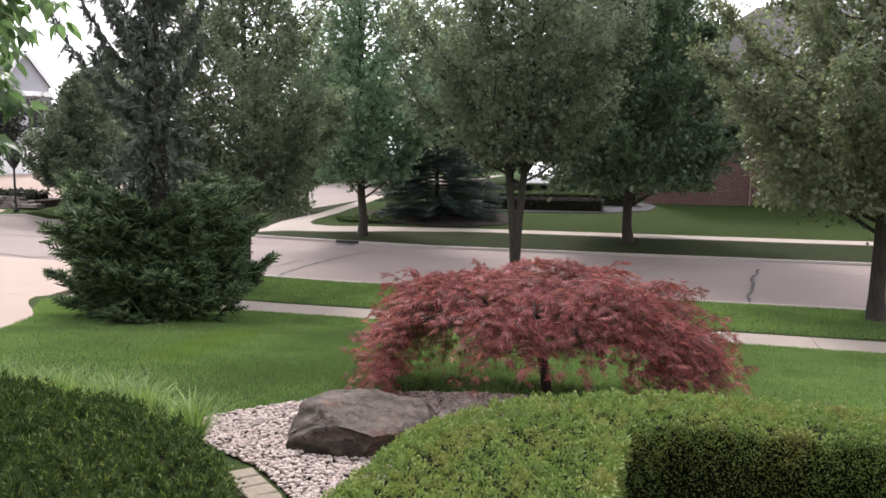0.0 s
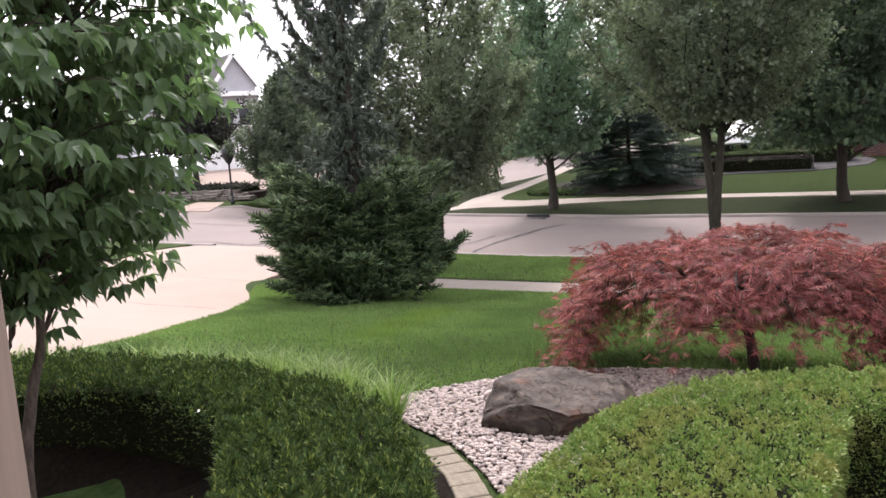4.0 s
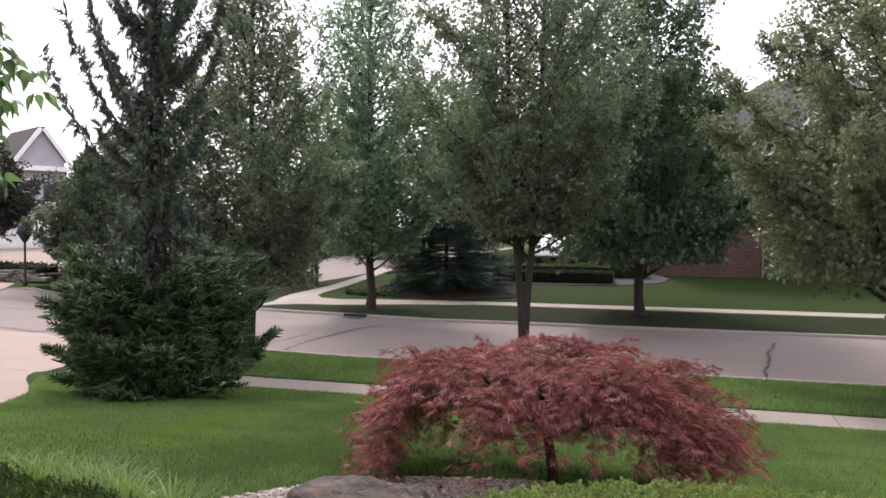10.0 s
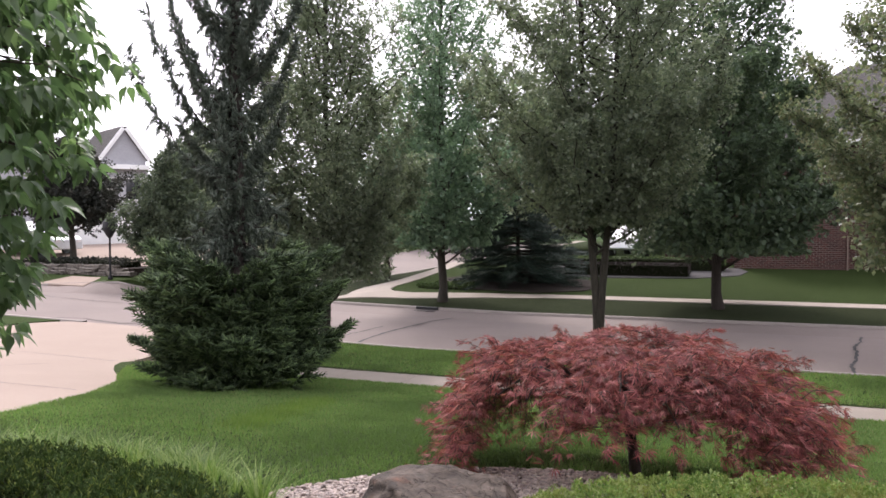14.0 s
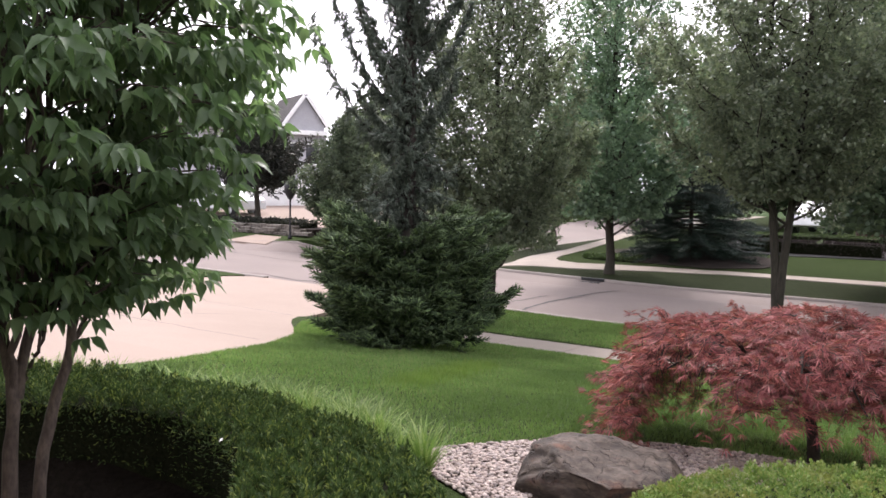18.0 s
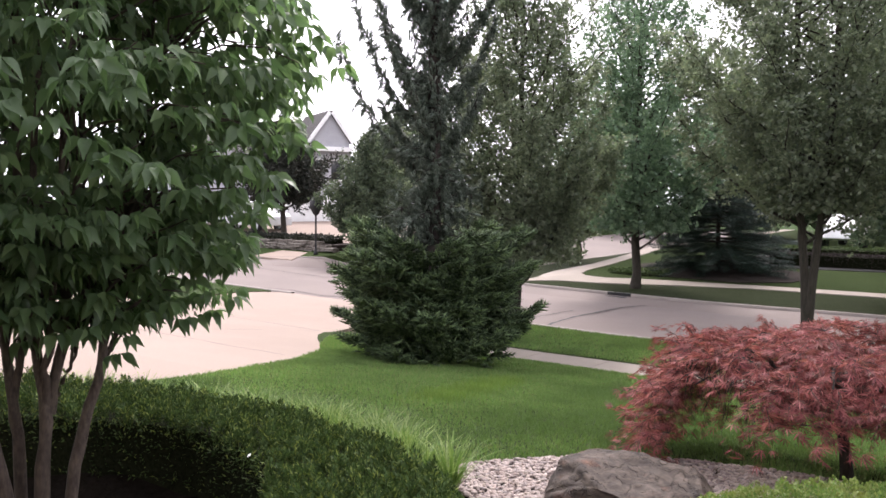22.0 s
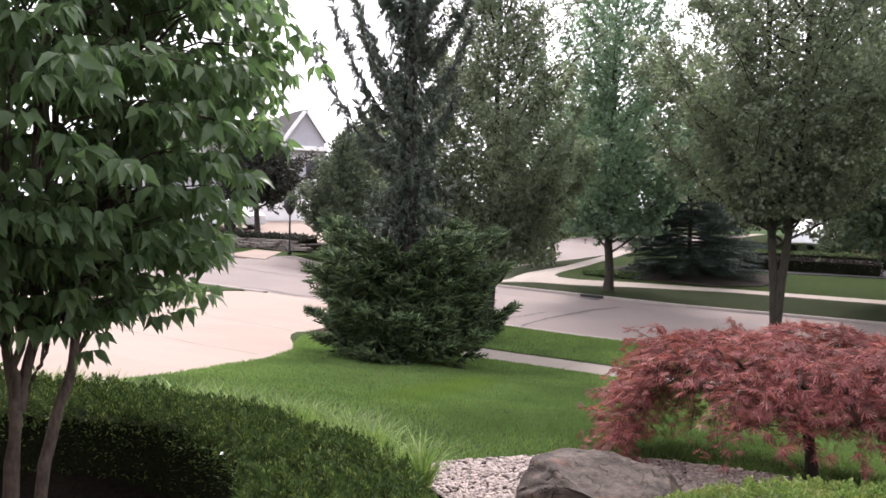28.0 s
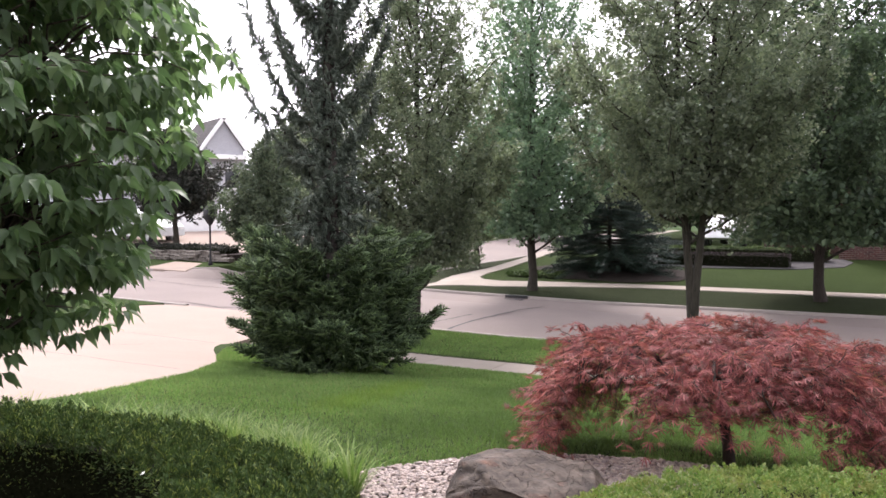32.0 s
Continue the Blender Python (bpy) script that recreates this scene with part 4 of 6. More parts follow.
def pebble_mesh(seed):
    r = np.random.default_rng(seed)
    bm = bmesh.new()
    bmesh.ops.create_icosphere(bm, subdivisions=1, radius=1)
    for v in bm.verts:
        v.co = Vector((v.co.x * 1.15, v.co.y * 0.82, v.co.z * 0.58)) * r.uniform(0.84, 1.12)
    me = bpy.data.meshes.new("pebble")
    bm.to_mesh(me)
    bm.free()
    me.materials.append(MAT["pebble"])
    return smooth(me)


PEBBLES = [pebble_mesh(s) for s in range(5)]
r = np.random.default_rng(51)
q = spots(BED, 15500, r)
rock_far = np.hypot((q[:, 0] + 2.09) / 0.6, (q[:, 1] - 5.36) / 0.46) > 0.8
q = q[rock_far]
size = r.uniform(0.01, 0.0225, len(q))
zz = land(q[:, 0], q[:, 1]) + 0.028 + size * 0.3 + r.uniform(0, 0.014, len(q))
near = np.argsort(np.hypot(q[:, 0] + 2.6, q[:, 1] - 4.9))[:300]
rest = np.setdiff1d(np.arange(len(q)), near)
for i in near:
    m = pose(q[i, 0], q[i, 1], zz[i] + 0.008, r.uniform(-25, 25), r.uniform(-25, 25), r.uniform(0, 360)) @ Matrix.Diagonal((size[i], size[i], size[i], 1))
    part("pebble", PEBBLES[i % 5], None, bed, m=m)
chunks = []
for k in range(5):
    me = PEBBLES[k]
    v = np.array([p.co[:] for p in me.vertices])
    f = np.array([p.vertices[:] for p in me.polygons])
    idx = rest[rest % 5 == k]
    a = r.uniform(0, 2 * np.pi, len(idx))
    c, s = np.cos(a)[:, None], np.sin(a)[:, None]
    V = np.stack([c * v[:, 0] - s * v[:, 1], s * v[:, 0] + c * v[:, 1], np.repeat(v[None, :, 2], len(idx), 0)], -1) * size[idx][:, None, None]
    V += np.column_stack([q[idx], zz[idx]])[:, None]
    chunks.append((V.reshape(-1, 3), ((np.arange(len(idx)) * len(v))[:, None, None] + f[None]).reshape(-1, 3)))
pb = part("pebbles", smooth(mesh_of("pebbles", chunks)), "pebble", bed)
pb["kind"] = "stuff"

# edging blocks between the yew and the stones
edge_line = [(-2.68, 4.46), (-2.32, 4.14), (-1.97, 3.74)]
edging = thing("edging", "row of weathered tan concrete edging blocks beside the stones", "edging", kind="structure")
for (x0, y0), (x1, y1) in zip(edge_line, edge_line[1:]):
    for k in range(3):
        t = (k + 0.5) / 3
        ex, ey = x0 + (x1 - x0) * t, y0 + (y1 - y0) * t
        ln = math.hypot(x1 - x0, y1 - y0) / 3
        a = math.degrees(math.atan2(y1 - y0, x1 - x0)) + rng.uniform(-3, 3)
        part("edging_block", box(ln - 0.012, 0.19, 0.12, 0.012, (0, 0, -0.06)), "paver", edging, m=pose(ex, ey, float(land(ex, ey)) - 0.02, rng.uniform(-1.5, 1.5), rng.uniform(-1.5, 1.5), a))


def boulder():
    """A rounded block with broken faces: a sloping top, a steep front, an undercut flank."""
    bm = bmesh.new()
    bmesh.ops.create_icosphere(bm, subdivisions=6, radius=1)
    faces = [(Vector(n).normalized(), d) for n, d in (((0.12, -0.14, 1), 0.305), ((-0.3, -1, 0.2), 0.4), ((0.66, -0.8, -0.5), 0.25), ((-1, -0.15, 0.4), 0.52), ((1, 0.1, 0.75), 0.5), ((-0.5, -0.6, 0.9), 0.42), ((0.2, 1, 0.5), 0.42), ((0.55, -0.5, 0.9), 0.4))]
    for v in bm.verts:
        c = v.co
        k = (abs(c.x) ** 3 + abs(c.y) ** 3 + abs(c.z) ** 3) ** (-1 / 3)
        p = Vector((c.x * k * 0.6, c.y * k * 0.47, c.z * k * 0.34))
        for n, d in faces:
            over = p.dot(n) - d
            if over > -0.03:
                p -= n * (over + 0.03) * min(1.0, (over + 0.03) / 0.06) * 0.93
        lay = noise.noise(Vector((p.x * 1.2, p.y * 1.8, p.z * 24 + p.x * 2.5 + p.y * 3))) * 0.009
        rough = noise.fractal(p * 3.2, 1.0, 2.0, 6) * 0.03 + noise.fractal(p * 14, 1.0, 2.0, 3) * 0.006
        v.co = p + p.normalized() * (rough + lay)
    me = bpy.data.meshes.new("boulder")
    bm.to_mesh(me)
    bm.free()
    return smooth(me)


b = part("boulder", boulder(), "rock")
b.matrix_basis = pose(-2.13, 5.27, 0.865, 0, 0, 14) @ Matrix.Diagonal((1.06, 1.05, 1.14, 1))
tagged(b, "large weathered grey-brown boulder among river stones", "boulder")

# ---------------------------------------------------------------- the red laceleaf maple
mx, my = -1.15, 7.0
maple = thing("laceleaf_maple", "weeping red laceleaf maple over the river-stone bed", "tree", (mx, my, float(land(mx, my))))
r = np.random.default_rng(61)
stem = np.array([[0, 0, -0.1], [0.0, 0, 0.08], [-0.02, 0.01, 0.25], [-0.05, 0, 0.42], [-0.07, 0.02, 0.58]])
part("trunk", smooth(mesh_of("trunk", [tube(stem, [0.062, 0.05, 0.042, 0.04, 0.034], 9)])), "bark_dark", maple)


def dome(a):
    """Reach of the canopy in each direction, metres."""
    c, s = np.cos(a), np.sin(a)
    return np.where(c < 0, 1.66, 1.6) * c ** 2 + 1.34 * s ** 2 + 0.1 * np.sin(3 * a + 1) + 0.05 * np.sin(7 * a)


def roof_of(a, f):
    """Height of the canopy skin at a share f of its reach: a flat, lumpy top that falls off steeply at the rim."""
    lumps = 0.055 * np.sin(a * 3 + f * 6 + 0.6) + 0.045 * np.sin(a * 8 - f * 11) + 0.04 * np.sin(a * 2 - 1.2)
    return 0.12 + 0.93 * (1 - f ** np.where(np.cos(a) < 0, 7.0, 5.2)) + lumps * (1 - f ** 5)


def hem_of(x, y):
    """Lowest height to which the canopy hangs: an open arch towards the boulder, long skirts at both ends."""
    h = np.where(y < 0.1, 0.5, 0.3)
    h = np.where((x > -1.02) & (x < -0.5) & (y < 0.6), 0.84, h)
    h = np.where((x > -0.3) & (x < 0.42) & (y < 0.3), 0.56, h)
    h = np.where((x > 0.42) & (x < 0.66) & (y < 0.4), 0.6, h)
    h = np.where(x < -1.02, 0.08, h)
    return np.where(x > 0.72, 0.2, h)


for i in range(13):
    a = i * 2 * np.pi / 13 + r.uniform(-0.16, 0.16)
    f = np.linspace(0.02, r.uniform(0.72, 0.86), 9)
    rad = dome(np.array([a]))[0] * f
    z = 0.56 + (roof_of(a, f) - 0.12 - 0.56) * np.clip(f / 0.45, 0, 1) ** 0.8
    p = np.stack([-0.07 + rad * np.cos(a), rad * np.sin(a), np.maximum(z, 0.2)], -1)
    p[1:-1] += r.normal(0, 0.035, (7, 3))
    part("branch", smooth(mesh_of("branch", [tube(p, np.linspace(0.024, 0.005, 9), 6)])), "bark_dark", maple)
# pads of foliage in tiers, each an umbrella of arching twigs set with cut leaves, with dark gaps between
twigs, spts, sway, ssize = [], [], [], []
centres = []
for k in range(9000):
    a, f = r.uniform(0, 2 * np.pi), math.sqrt(r.uniform(0.0, 1.0)) ** 0.8
    g = dome(np.array([a]))[0] * f * 0.9
    deep = r.uniform(0.0, 0.1) if r.uniform() < 0.6 else r.uniform(0.2, 0.45)
    z = roof_of(a, f) - deep + r.normal(0, 0.025)
    c = np.array([-0.07 + g * math.cos(a), g * math.sin(a), z])
    if z < hem_of(c[0], c[1]) + 0.1:
        continue
    if any((c[0] - q[0]) ** 2 + (c[1] - q[1]) ** 2 + (1.7 * (c[2] - q[2])) ** 2 < 0.258 ** 2 for q in centres):
        continue
    centres.append(c)
    out = a + r.normal(0, 0.3)
    big = r.uniform(0.85, 1.25)
    steep = 0.85 * f ** 6
    for j in range(15):
        b = out + (j - 7) * 0.3 + r.normal(0, 0.1)
        ahead = 0.5 + 0.5 * math.cos(b - out)
        l = (0.15 + 0.24 * ahead) * big * r.uniform(0.6, 1.25)
        t = np.linspace(0, 1, 6)[:, None]
        way = np.array([math.cos(b), math.sin(b), 0.0])
        p = c + way * l * t + np.array([0, 0, 1.0]) * (0.05 * np.sin(t * 2.4) - (0.28 + steep * ahead) * l * t ** 2)
        if p[-1, 2] < hem_of(p[-1, 0], p[-1, 1]) - 0.04:
            continue
        if j % 2:
            twigs.append(tube(p[::2], [0.004, 0.003, 0.0015], 3))
        for u in np.linspace(0.12, 1.0, 6 if ahead > 0.5 else 4):
            q = np.array([np.interp(u, t[:, 0], p[:, d]) for d in range(3)])
            spts.append(q + r.normal(0, 0.012, 3))
            turn = b + r.normal(0, 0.6)
            sway.append((math.cos(turn), math.sin(turn), 0.2 - (0.5 + 0.4 * steep) * u + r.normal(0, 0.2)))
            ssize.append(r.uniform(0.065, 0.112))
t = part("twig_mass", twigs, "bark_dark", maple)
t["kind"] = "stuff"
lv = part("leaves", [scatter(spts, sway, ssize, *LACE, r, 0.55)], "leaf_red", maple)
lv["kind"] = "stuff"
# long thin shoots stand out past the skin, with sparse leaves
sh, spts, sway = [], [], []
for k in range(110):
    aa, f0 = r.uniform(0, 2 * np.pi), r.uniform(0.5, 0.97)
    g = dome(np.array([aa]))[0] * f0
    s = np.array([g * math.cos(aa) - 0.07, g * math.sin(aa), roof_of(aa, f0)])
    e = s + np.array([math.cos(aa), math.sin(aa), 0]) * r.uniform(0.1, 0.26) + np.array([0, 0, r.uniform(-0.1, 0.13)])
    p, rd = limb(s, e, 0.04, 0.004, 0.002, 5, 0.01, r)
    sh.append(tube(p, rd, 4))
    for t in np.linspace(0.25, 1, 10):
        spts.append(s + (e - s) * t + np.array([0, 0, 0.04 * math.sin(t * np.pi)]) + r.normal(0, 0.015, 3))
        sway.append((e - s) * 2 + r.normal(0, 0.2, 3) - np.array([0, 0, 0.25]))
t = part("shoot_mass", sh, "bark_dark", maple)
t["kind"] = "stuff"
t = part("shoot_leaves", [scatter(spts, sway, r.uniform(0.05, 0.09, len(spts)), *LACE, r, 0.4)], "leaf_red", maple)
t["kind"] = "stuff"
# bare twigs with a few greenish shaded leaves hang inside the arch
sh, spts, sway = [], [], []
for x0, y0, top, low, count in ((-0.98, -0.5, 0.95, 0.3, 9), (-0.78, -0.6, 0.95, 0.38, 10), (-0.6, -0.5, 0.95, 0.32, 9), (0.5, -0.5, 0.75, 0.4, 8), (0.86, -0.4, 0.6, 0.22, 6)):
    for k in range(count):
        s = np.array([x0 + r.normal(0, 0.09), y0 + r.normal(0, 0.2), top])
        e = np.array([s[0] + r.normal(-0.04, 0.09), s[1] + r.normal(0, 0.06), low + r.uniform(0, 0.3)])
        p, rd = limb(s, e, 0.0, 0.004, 0.0015, 6, 0.02, r)
        sh.append(tube(p, rd, 4))
        for t in np.linspace(0.55, 1, 5):
            spts.append(s + (e - s) * t + r.normal(0, 0.02, 3))
            sway.append(r.normal(0, 0.5, 3) - np.array([0, 0, 0.8]))
t = part("hanging_twig_mass", sh, "bark_dark", maple)
t["kind"] = "stuff"
t = part("inner_leaves", [scatter(spts, sway, r.uniform(0.055, 0.09, len(spts)), *LACE, r, 0.5)], "leaf_underred", maple, "greenish shaded leaves")
t["kind"] = "stuff"

# ---------------------------------------------------------------- the spruce on the lawn
sx, sy = -8.05, 11.2
spruce = thing("spruce", "tall thinning spruce with a dense bluish skirt on the lawn", "tree", (sx, sy, float(land(sx, sy))))
r = np.random.default_rng(71)
zz = np.array([-0.2, 0.1, 1, 3, 6, 9, 11.0])
part("trunk", smooth(mesh_of("trunk", [tube(np.stack([0.04 * np.sin(zz), 0 * zz, zz], -1), [0.2, 0.16, 0.14, 0.125, 0.09, 0.05, 0.015], 10)])), "bark_dark", spruce)


def frond(n_side):
    """A flat-lying spray: a leading shoot with shorter shoots to both sides, all set with needles."""
    V, F = [], []
    sv, sf = SPINDLE_V, SPINDLE_F
    shoots = [((0, 0), 0, 1.0)] + [((0.1 + 0.72 * i / n_side, 0), (1 if i % 2 else -1) * (48 - 8 * i / n_side), 0.62 * (1 - 0.55 * i / n_side)) for i in range(n_side)]
    for (ox, oy), turn, k in shoots:
        c, s_ = math.cos(radians(turn)), math.sin(radians(turn))
        q = np.stack([ox + k * (sv[:, 0] * c - sv[:, 1] * s_), oy + k * (sv[:, 0] * s_ + sv[:, 1] * c), sv[:, 2] * k - 0.1 * (ox + k * sv[:, 0]) ** 2], -1)
        F.append(sf + len(V) * len(sv))
        V.append(q)
    return np.concatenate(V), np.concatenate(F)


SPINDLE_V = np.array([(0, 0, 0), (0.35, -0.11, 0), (0.35, 0, 0.09), (0.35, 0.11, 0), (0.35, 0, -0.09), (1, 0, 0.02)])
SPINDLE_F = np.array([(0, 1, 2), (0, 2, 3), (0, 3, 4), (0, 4, 1), (5, 2, 1), (5, 3, 2), (5, 4, 3), (5, 1, 4)])
FROND = frond(6)
low_p, low_w, high_p, high_w, hang_p, hang_w, wood = [], [], [], [], [], [], []


def bough(z, a, reach, rise, dip, thick):
    m = 9
    s = np.linspace(0.04, 1, m)
    p = np.stack([math.cos(a) * reach * s, math.sin(a) * reach * s, np.maximum(z + rise * s ** 1.7 + dip * np.sin(s * np.pi), 0.07)], -1)
    p[1:] += r.normal(0, 0.02, (m - 1, 3))
    wood.append(tube(p, np.linspace(thick, 0.004, m), 4))
    return s, p


# the skirt: boughs from the ground up in clumps, fanned with sprays at their ends, tips turned up
z = 0.1
while z < 1.95:
    for i in range(8 if z < 1.2 else 6):
        a = r.uniform(0, 2 * np.pi)
        lobe = 1 + 0.14 * math.sin(a * 5 + z * 3) + 0.12 * math.sin(a * 8 - z * 5)
        reach = np.interp(z, [0, 0.5, 1.1, 1.9], [1.32, 1.5, 1.46, 1.25]) * lobe * r.uniform(0.68, 1.08)
        rise = reach * r.uniform(0.08, 0.42)
        s, p = bough(z, a, reach, rise, -0.08, 0.016)
        side, d0 = np.array([-math.sin(a), math.cos(a), 0]), np.array([math.cos(a), math.sin(a), rise / reach])
        for t in np.arange(0.4, 1.0, 0.12 / reach):
            base = np.array([np.interp(t, s, p[:, j]) for j in range(3)])
            wide = 0.34 * (1.1 - t) + 0.05
            for sg in (-1, 1):
                for u in (0.0, 0.55, 1.0):
                    low_p.append(base + side * sg * wide * u + d0 * wide * u * 0.6 + r.normal(0, 0.02, 3))
                    low_w.append(d0 * 0.9 + side * sg * r.uniform(0.25, 0.8) + np.array([0, 0, r.uniform(-0.15, 0.6)]))
        for q in range(3):
            low_p.append(p[-1] - d0 * 0.08 * q)
            low_w.append(d0 + r.normal(0, 0.25, 3) + np.array([0, 0, 0.4]))
    z += 0.085
ns = 1500
za, aa = 0.1 + 1.5 * r.uniform(0, 1, ns), r.uniform(0, 2 * np.pi, ns)
ra = (1.2 - 0.25 * za) * r.uniform(0.55, 1.0, ns)
low_p += list(np.stack([ra * np.cos(aa), ra * np.sin(aa), za], -1))
low_w += list(np.stack([np.cos(aa), np.sin(aa), r.uniform(-0.2, 0.8, ns)], -1) + r.normal(0, 0.4, (ns, 3)))
# bare dead twigs with hanging tassels over the skirt, then drooping boughs close to the stem
z = 1.85
while z < 10.6:
    high = z > 3.6
    for i in range(3 if high or z < 2.4 else 5):
        a = r.uniform(0, 2 * np.pi)
        reach = max(0.25, (0.75 - 0.05 * (z - 3.6)) * r.uniform(0.5, 1.15)) if high else np.interp(z, [1.8, 2.4, 3.6], [1.35, 0.85, 0.7]) * r.uniform(0.5, 1.1)
        rise, dip = (reach * r.uniform(0.4, 0.9), -0.2 * reach) if high else (reach * r.uniform(-0.35, 0.1), -0.04)
        s, p = bough(z, a, reach, rise, dip, 0.011)
        side = np.array([-math.sin(a), math.cos(a), 0])
        d0 = unit(p[-1] - p[3])
        for t in np.arange(0.12, 1.0, 0.07 / reach):
            base = np.array([np.interp(t, s, p[:, j]) for j in range(3)])
            if z > 2.3:
                high_p.append(base)
                high_w.append(d0 + r.normal(0, 0.7, 3))
            if r.uniform() < (0.6 if z > 2.4 else 0.35):
                ln = r.uniform(0.08, 0.42) * (1.1 - 0.5 * t)
                tip = np.array([*(side[:2] * r.uniform(-0.3, 0.3) + r.normal(0, 0.1, 2)), -1.0])
                for u in np.arange(0.0, ln, 0.06):
                    hang_p.append(base + tip * u + r.normal(0, 0.01, 3))
                    hang_w.append(tip + r.normal(0, 0.3, 3))
    z += 0.24 if high else 0.15
# long limbs sweep out and up, each hung with tassels
for z, turn, reach, rise in ((3.3, 214, 1.62, 1.95), (3.95, 218, 1.3, 1.9), (4.6, 205, 1.0, 1.5), (3.5, 190, 0.95, 0.75), (4.2, 250, 1.0, 1.3), (4.3, 40, 0.95, 1.25), (5.0, 30, 1.05, 1.3), (3.6, 60, 0.85, 0.9), (5.6, 220, 0.85, 1.2), (5.3, 330, 1.0, 1.1), (5.8, 45, 0.8, 1.0)):
    a = radians(turn)
    s, p = bough(z, a, reach, rise, -0.16 * reach, 0.016)
    for t in np.arange(0.12, 1.0, 0.015):
        base = np.array([np.interp(t, s, p[:, j]) for j in range(3)])
        k = min(8, int(t * 8))
        d0 = unit(p[k] - p[k - 1]) if k else unit(p[1] - p[0])
        high_p.append(base)
        high_w.append(d0 + r.normal(0, 0.5, 3))
        if r.uniform() < 0.85:
            tip = np.array([*r.normal(0, 0.22, 2), -1.0])
            for u in np.arange(0.0, r.uniform(0.06, 0.3) * (1.2 - 0.7 * t), 0.05):
                hang_p.append(base + tip * u + r.normal(0, 0.012, 3))
                hang_w.append(tip + r.normal(0, 0.4, 3))
ns = 2600
za, aa = 2.0 + 8.0 * r.uniform(0, 1, ns) ** 1.2, r.uniform(0, 2 * np.pi, ns)
ra = np.abs(r.normal(0, 0.2, ns)) * np.clip(1.3 - za / 12, 0.3, 1)
hang_p += list(np.stack([ra * np.cos(aa), ra * np.sin(aa), za], -1))
hang_w += list(np.stack([0.6 * np.cos(aa), 0.6 * np.sin(aa), -np.ones(ns)], -1) + r.normal(0, 0.4, (ns, 3)))
wd = part("bough_mass", wood, "bark_dark", spruce)
wd["kind"] = "stuff"
for nm, pp, ww, mt, sz, shp in (("skirt", low_p, low_w, "needle", 0.25, FROND), ("upper_sprays", high_p, high_w, "needle_hazed", 0.19, FROND), ("hanging_sprays", hang_p, hang_w, "needle_hazed", 0.14, FROND)):
    t = part(nm, [scatter(pp, ww, r.uniform(0.75, 1.25, len(pp)) * sz, *shp, r, 0.9)], mt, spruce)
    t["kind"] = "stuff"
# brown cones among the hanging shoots
pick = r.choice(len(hang_p), 110, replace=False)
cone = np.array([(-0.0, 0), (0.016, -0.015), (0.019, -0.05), (0.012, -0.09), (0.0, -0.105)])
t = part("cone_mass", [lathe([(c[0], c[1]) for c in cone], 6, hang_p[i]) for i in pick], "bark", spruce)
t["kind"] = "stuff"

# ---------------------------------------------------------------- the dogwood by the porch
dx, dy = -4.36, 2.41
dogwood = thing("dogwood", "multi-stemmed dogwood with large drooping green leaves", "tree", (dx, dy, 0.55), 63.8)
dogwood.matrix_basis = dogwood.matrix_basis @ Matrix.Scale(1.09, 4)
r = np.random.default_rng(81)
heads = []


def stem(p, r0, r1):
    """One crooked stem through a few bends, thinning upwards."""
    p = np.array(p, float)
    t, tt = np.linspace(0, 1, len(p)), np.linspace(0, 1, 16)
    q = np.stack([np.interp(tt, t, p[:, k]) for k in range(3)], -1)
    q[1:-1] = (q[:-2] + 2 * q[1:-1] + q[2:]) / 4
    q[1:-1] += r.normal(0, 0.005, (14, 3))
    rad = np.linspace(r0, r1, 16) * (1 + 0.1 * r.normal(0, 0.6, 16))
    rad[0] *= 1.25
    part("stem", smooth(mesh_of("stem", [tube(q, rad, 9)])), "bark_smooth", dogwood)
    heads.append(q)


# along, away and up, from the foot
stem([(-0.1, 0.05, -0.1), (-0.06, 0.03, 0.62), (-0.1, 0.05, 1.05), (-0.22, 0.1, 1.9), (-0.35, 0.2, 3.2)], 0.034, 0.016)
stem([(0.1, 0.02, -0.1), (0.04, 0.02, 0.63), (-0.02, 0.0, 0.94), (-0.07, -0.05, 1.37), (-0.1, -0.2, 2.2), (-0.2, -0.3, 3.0)], 0.036, 0.015)
stem([(0.13, 0.14, -0.1), (0.09, 0.12, 0.62), (0.08, 0.1, 1.0), (0.06, 0.1, 1.2), (0.02, 0.14, 1.45), (-0.05, 0.3, 2.6)], 0.036, 0.015)
stem([(0.06, 0.1, 1.18), (0.1, 0.08, 1.42), (0.16, 0.02, 2.3), (0.2, 0.0, 3.0)], 0.022, 0.012)
stem([(0.16, -0.03, -0.1), (0.17, -0.02, 0.6), (0.19, 0.0, 1.0), (0.21, 0.0, 1.14), (0.14, 0.03, 1.4), (0.08, 0.1, 2.4), (0.1, 0.2, 3.5)], 0.042, 0.015)
stem([(0.2, 0.0, 1.1), (0.21, -0.02, 1.38), (0.27, -0.1, 2.2), (0.3, -0.2, 3.0)], 0.022, 0.012)
stem([(0.21, 0.0, 1.1), (0.27, 0.03, 1.42), (0.36, 0.15, 2.2), (0.45, 0.3, 3.3)], 0.03, 0.014)
stem([(0.24, 0.02, 1.18), (0.31, 0.0, 1.32), (0.38, -0.05, 1.6)], 0.012, 0.007)
stem([(0.26, -0.05, -0.1), (0.29, -0.04, 0.58), (0.33, -0.02, 0.89), (0.37, 0.0, 1.07), (0.44, 0.02, 1.27), (0.47, 0.04, 1.52), (0.6, 0.1, 2.3), (0.75, 0.2, 3.2)], 0.037, 0.016)
allh = np.concatenate(heads)
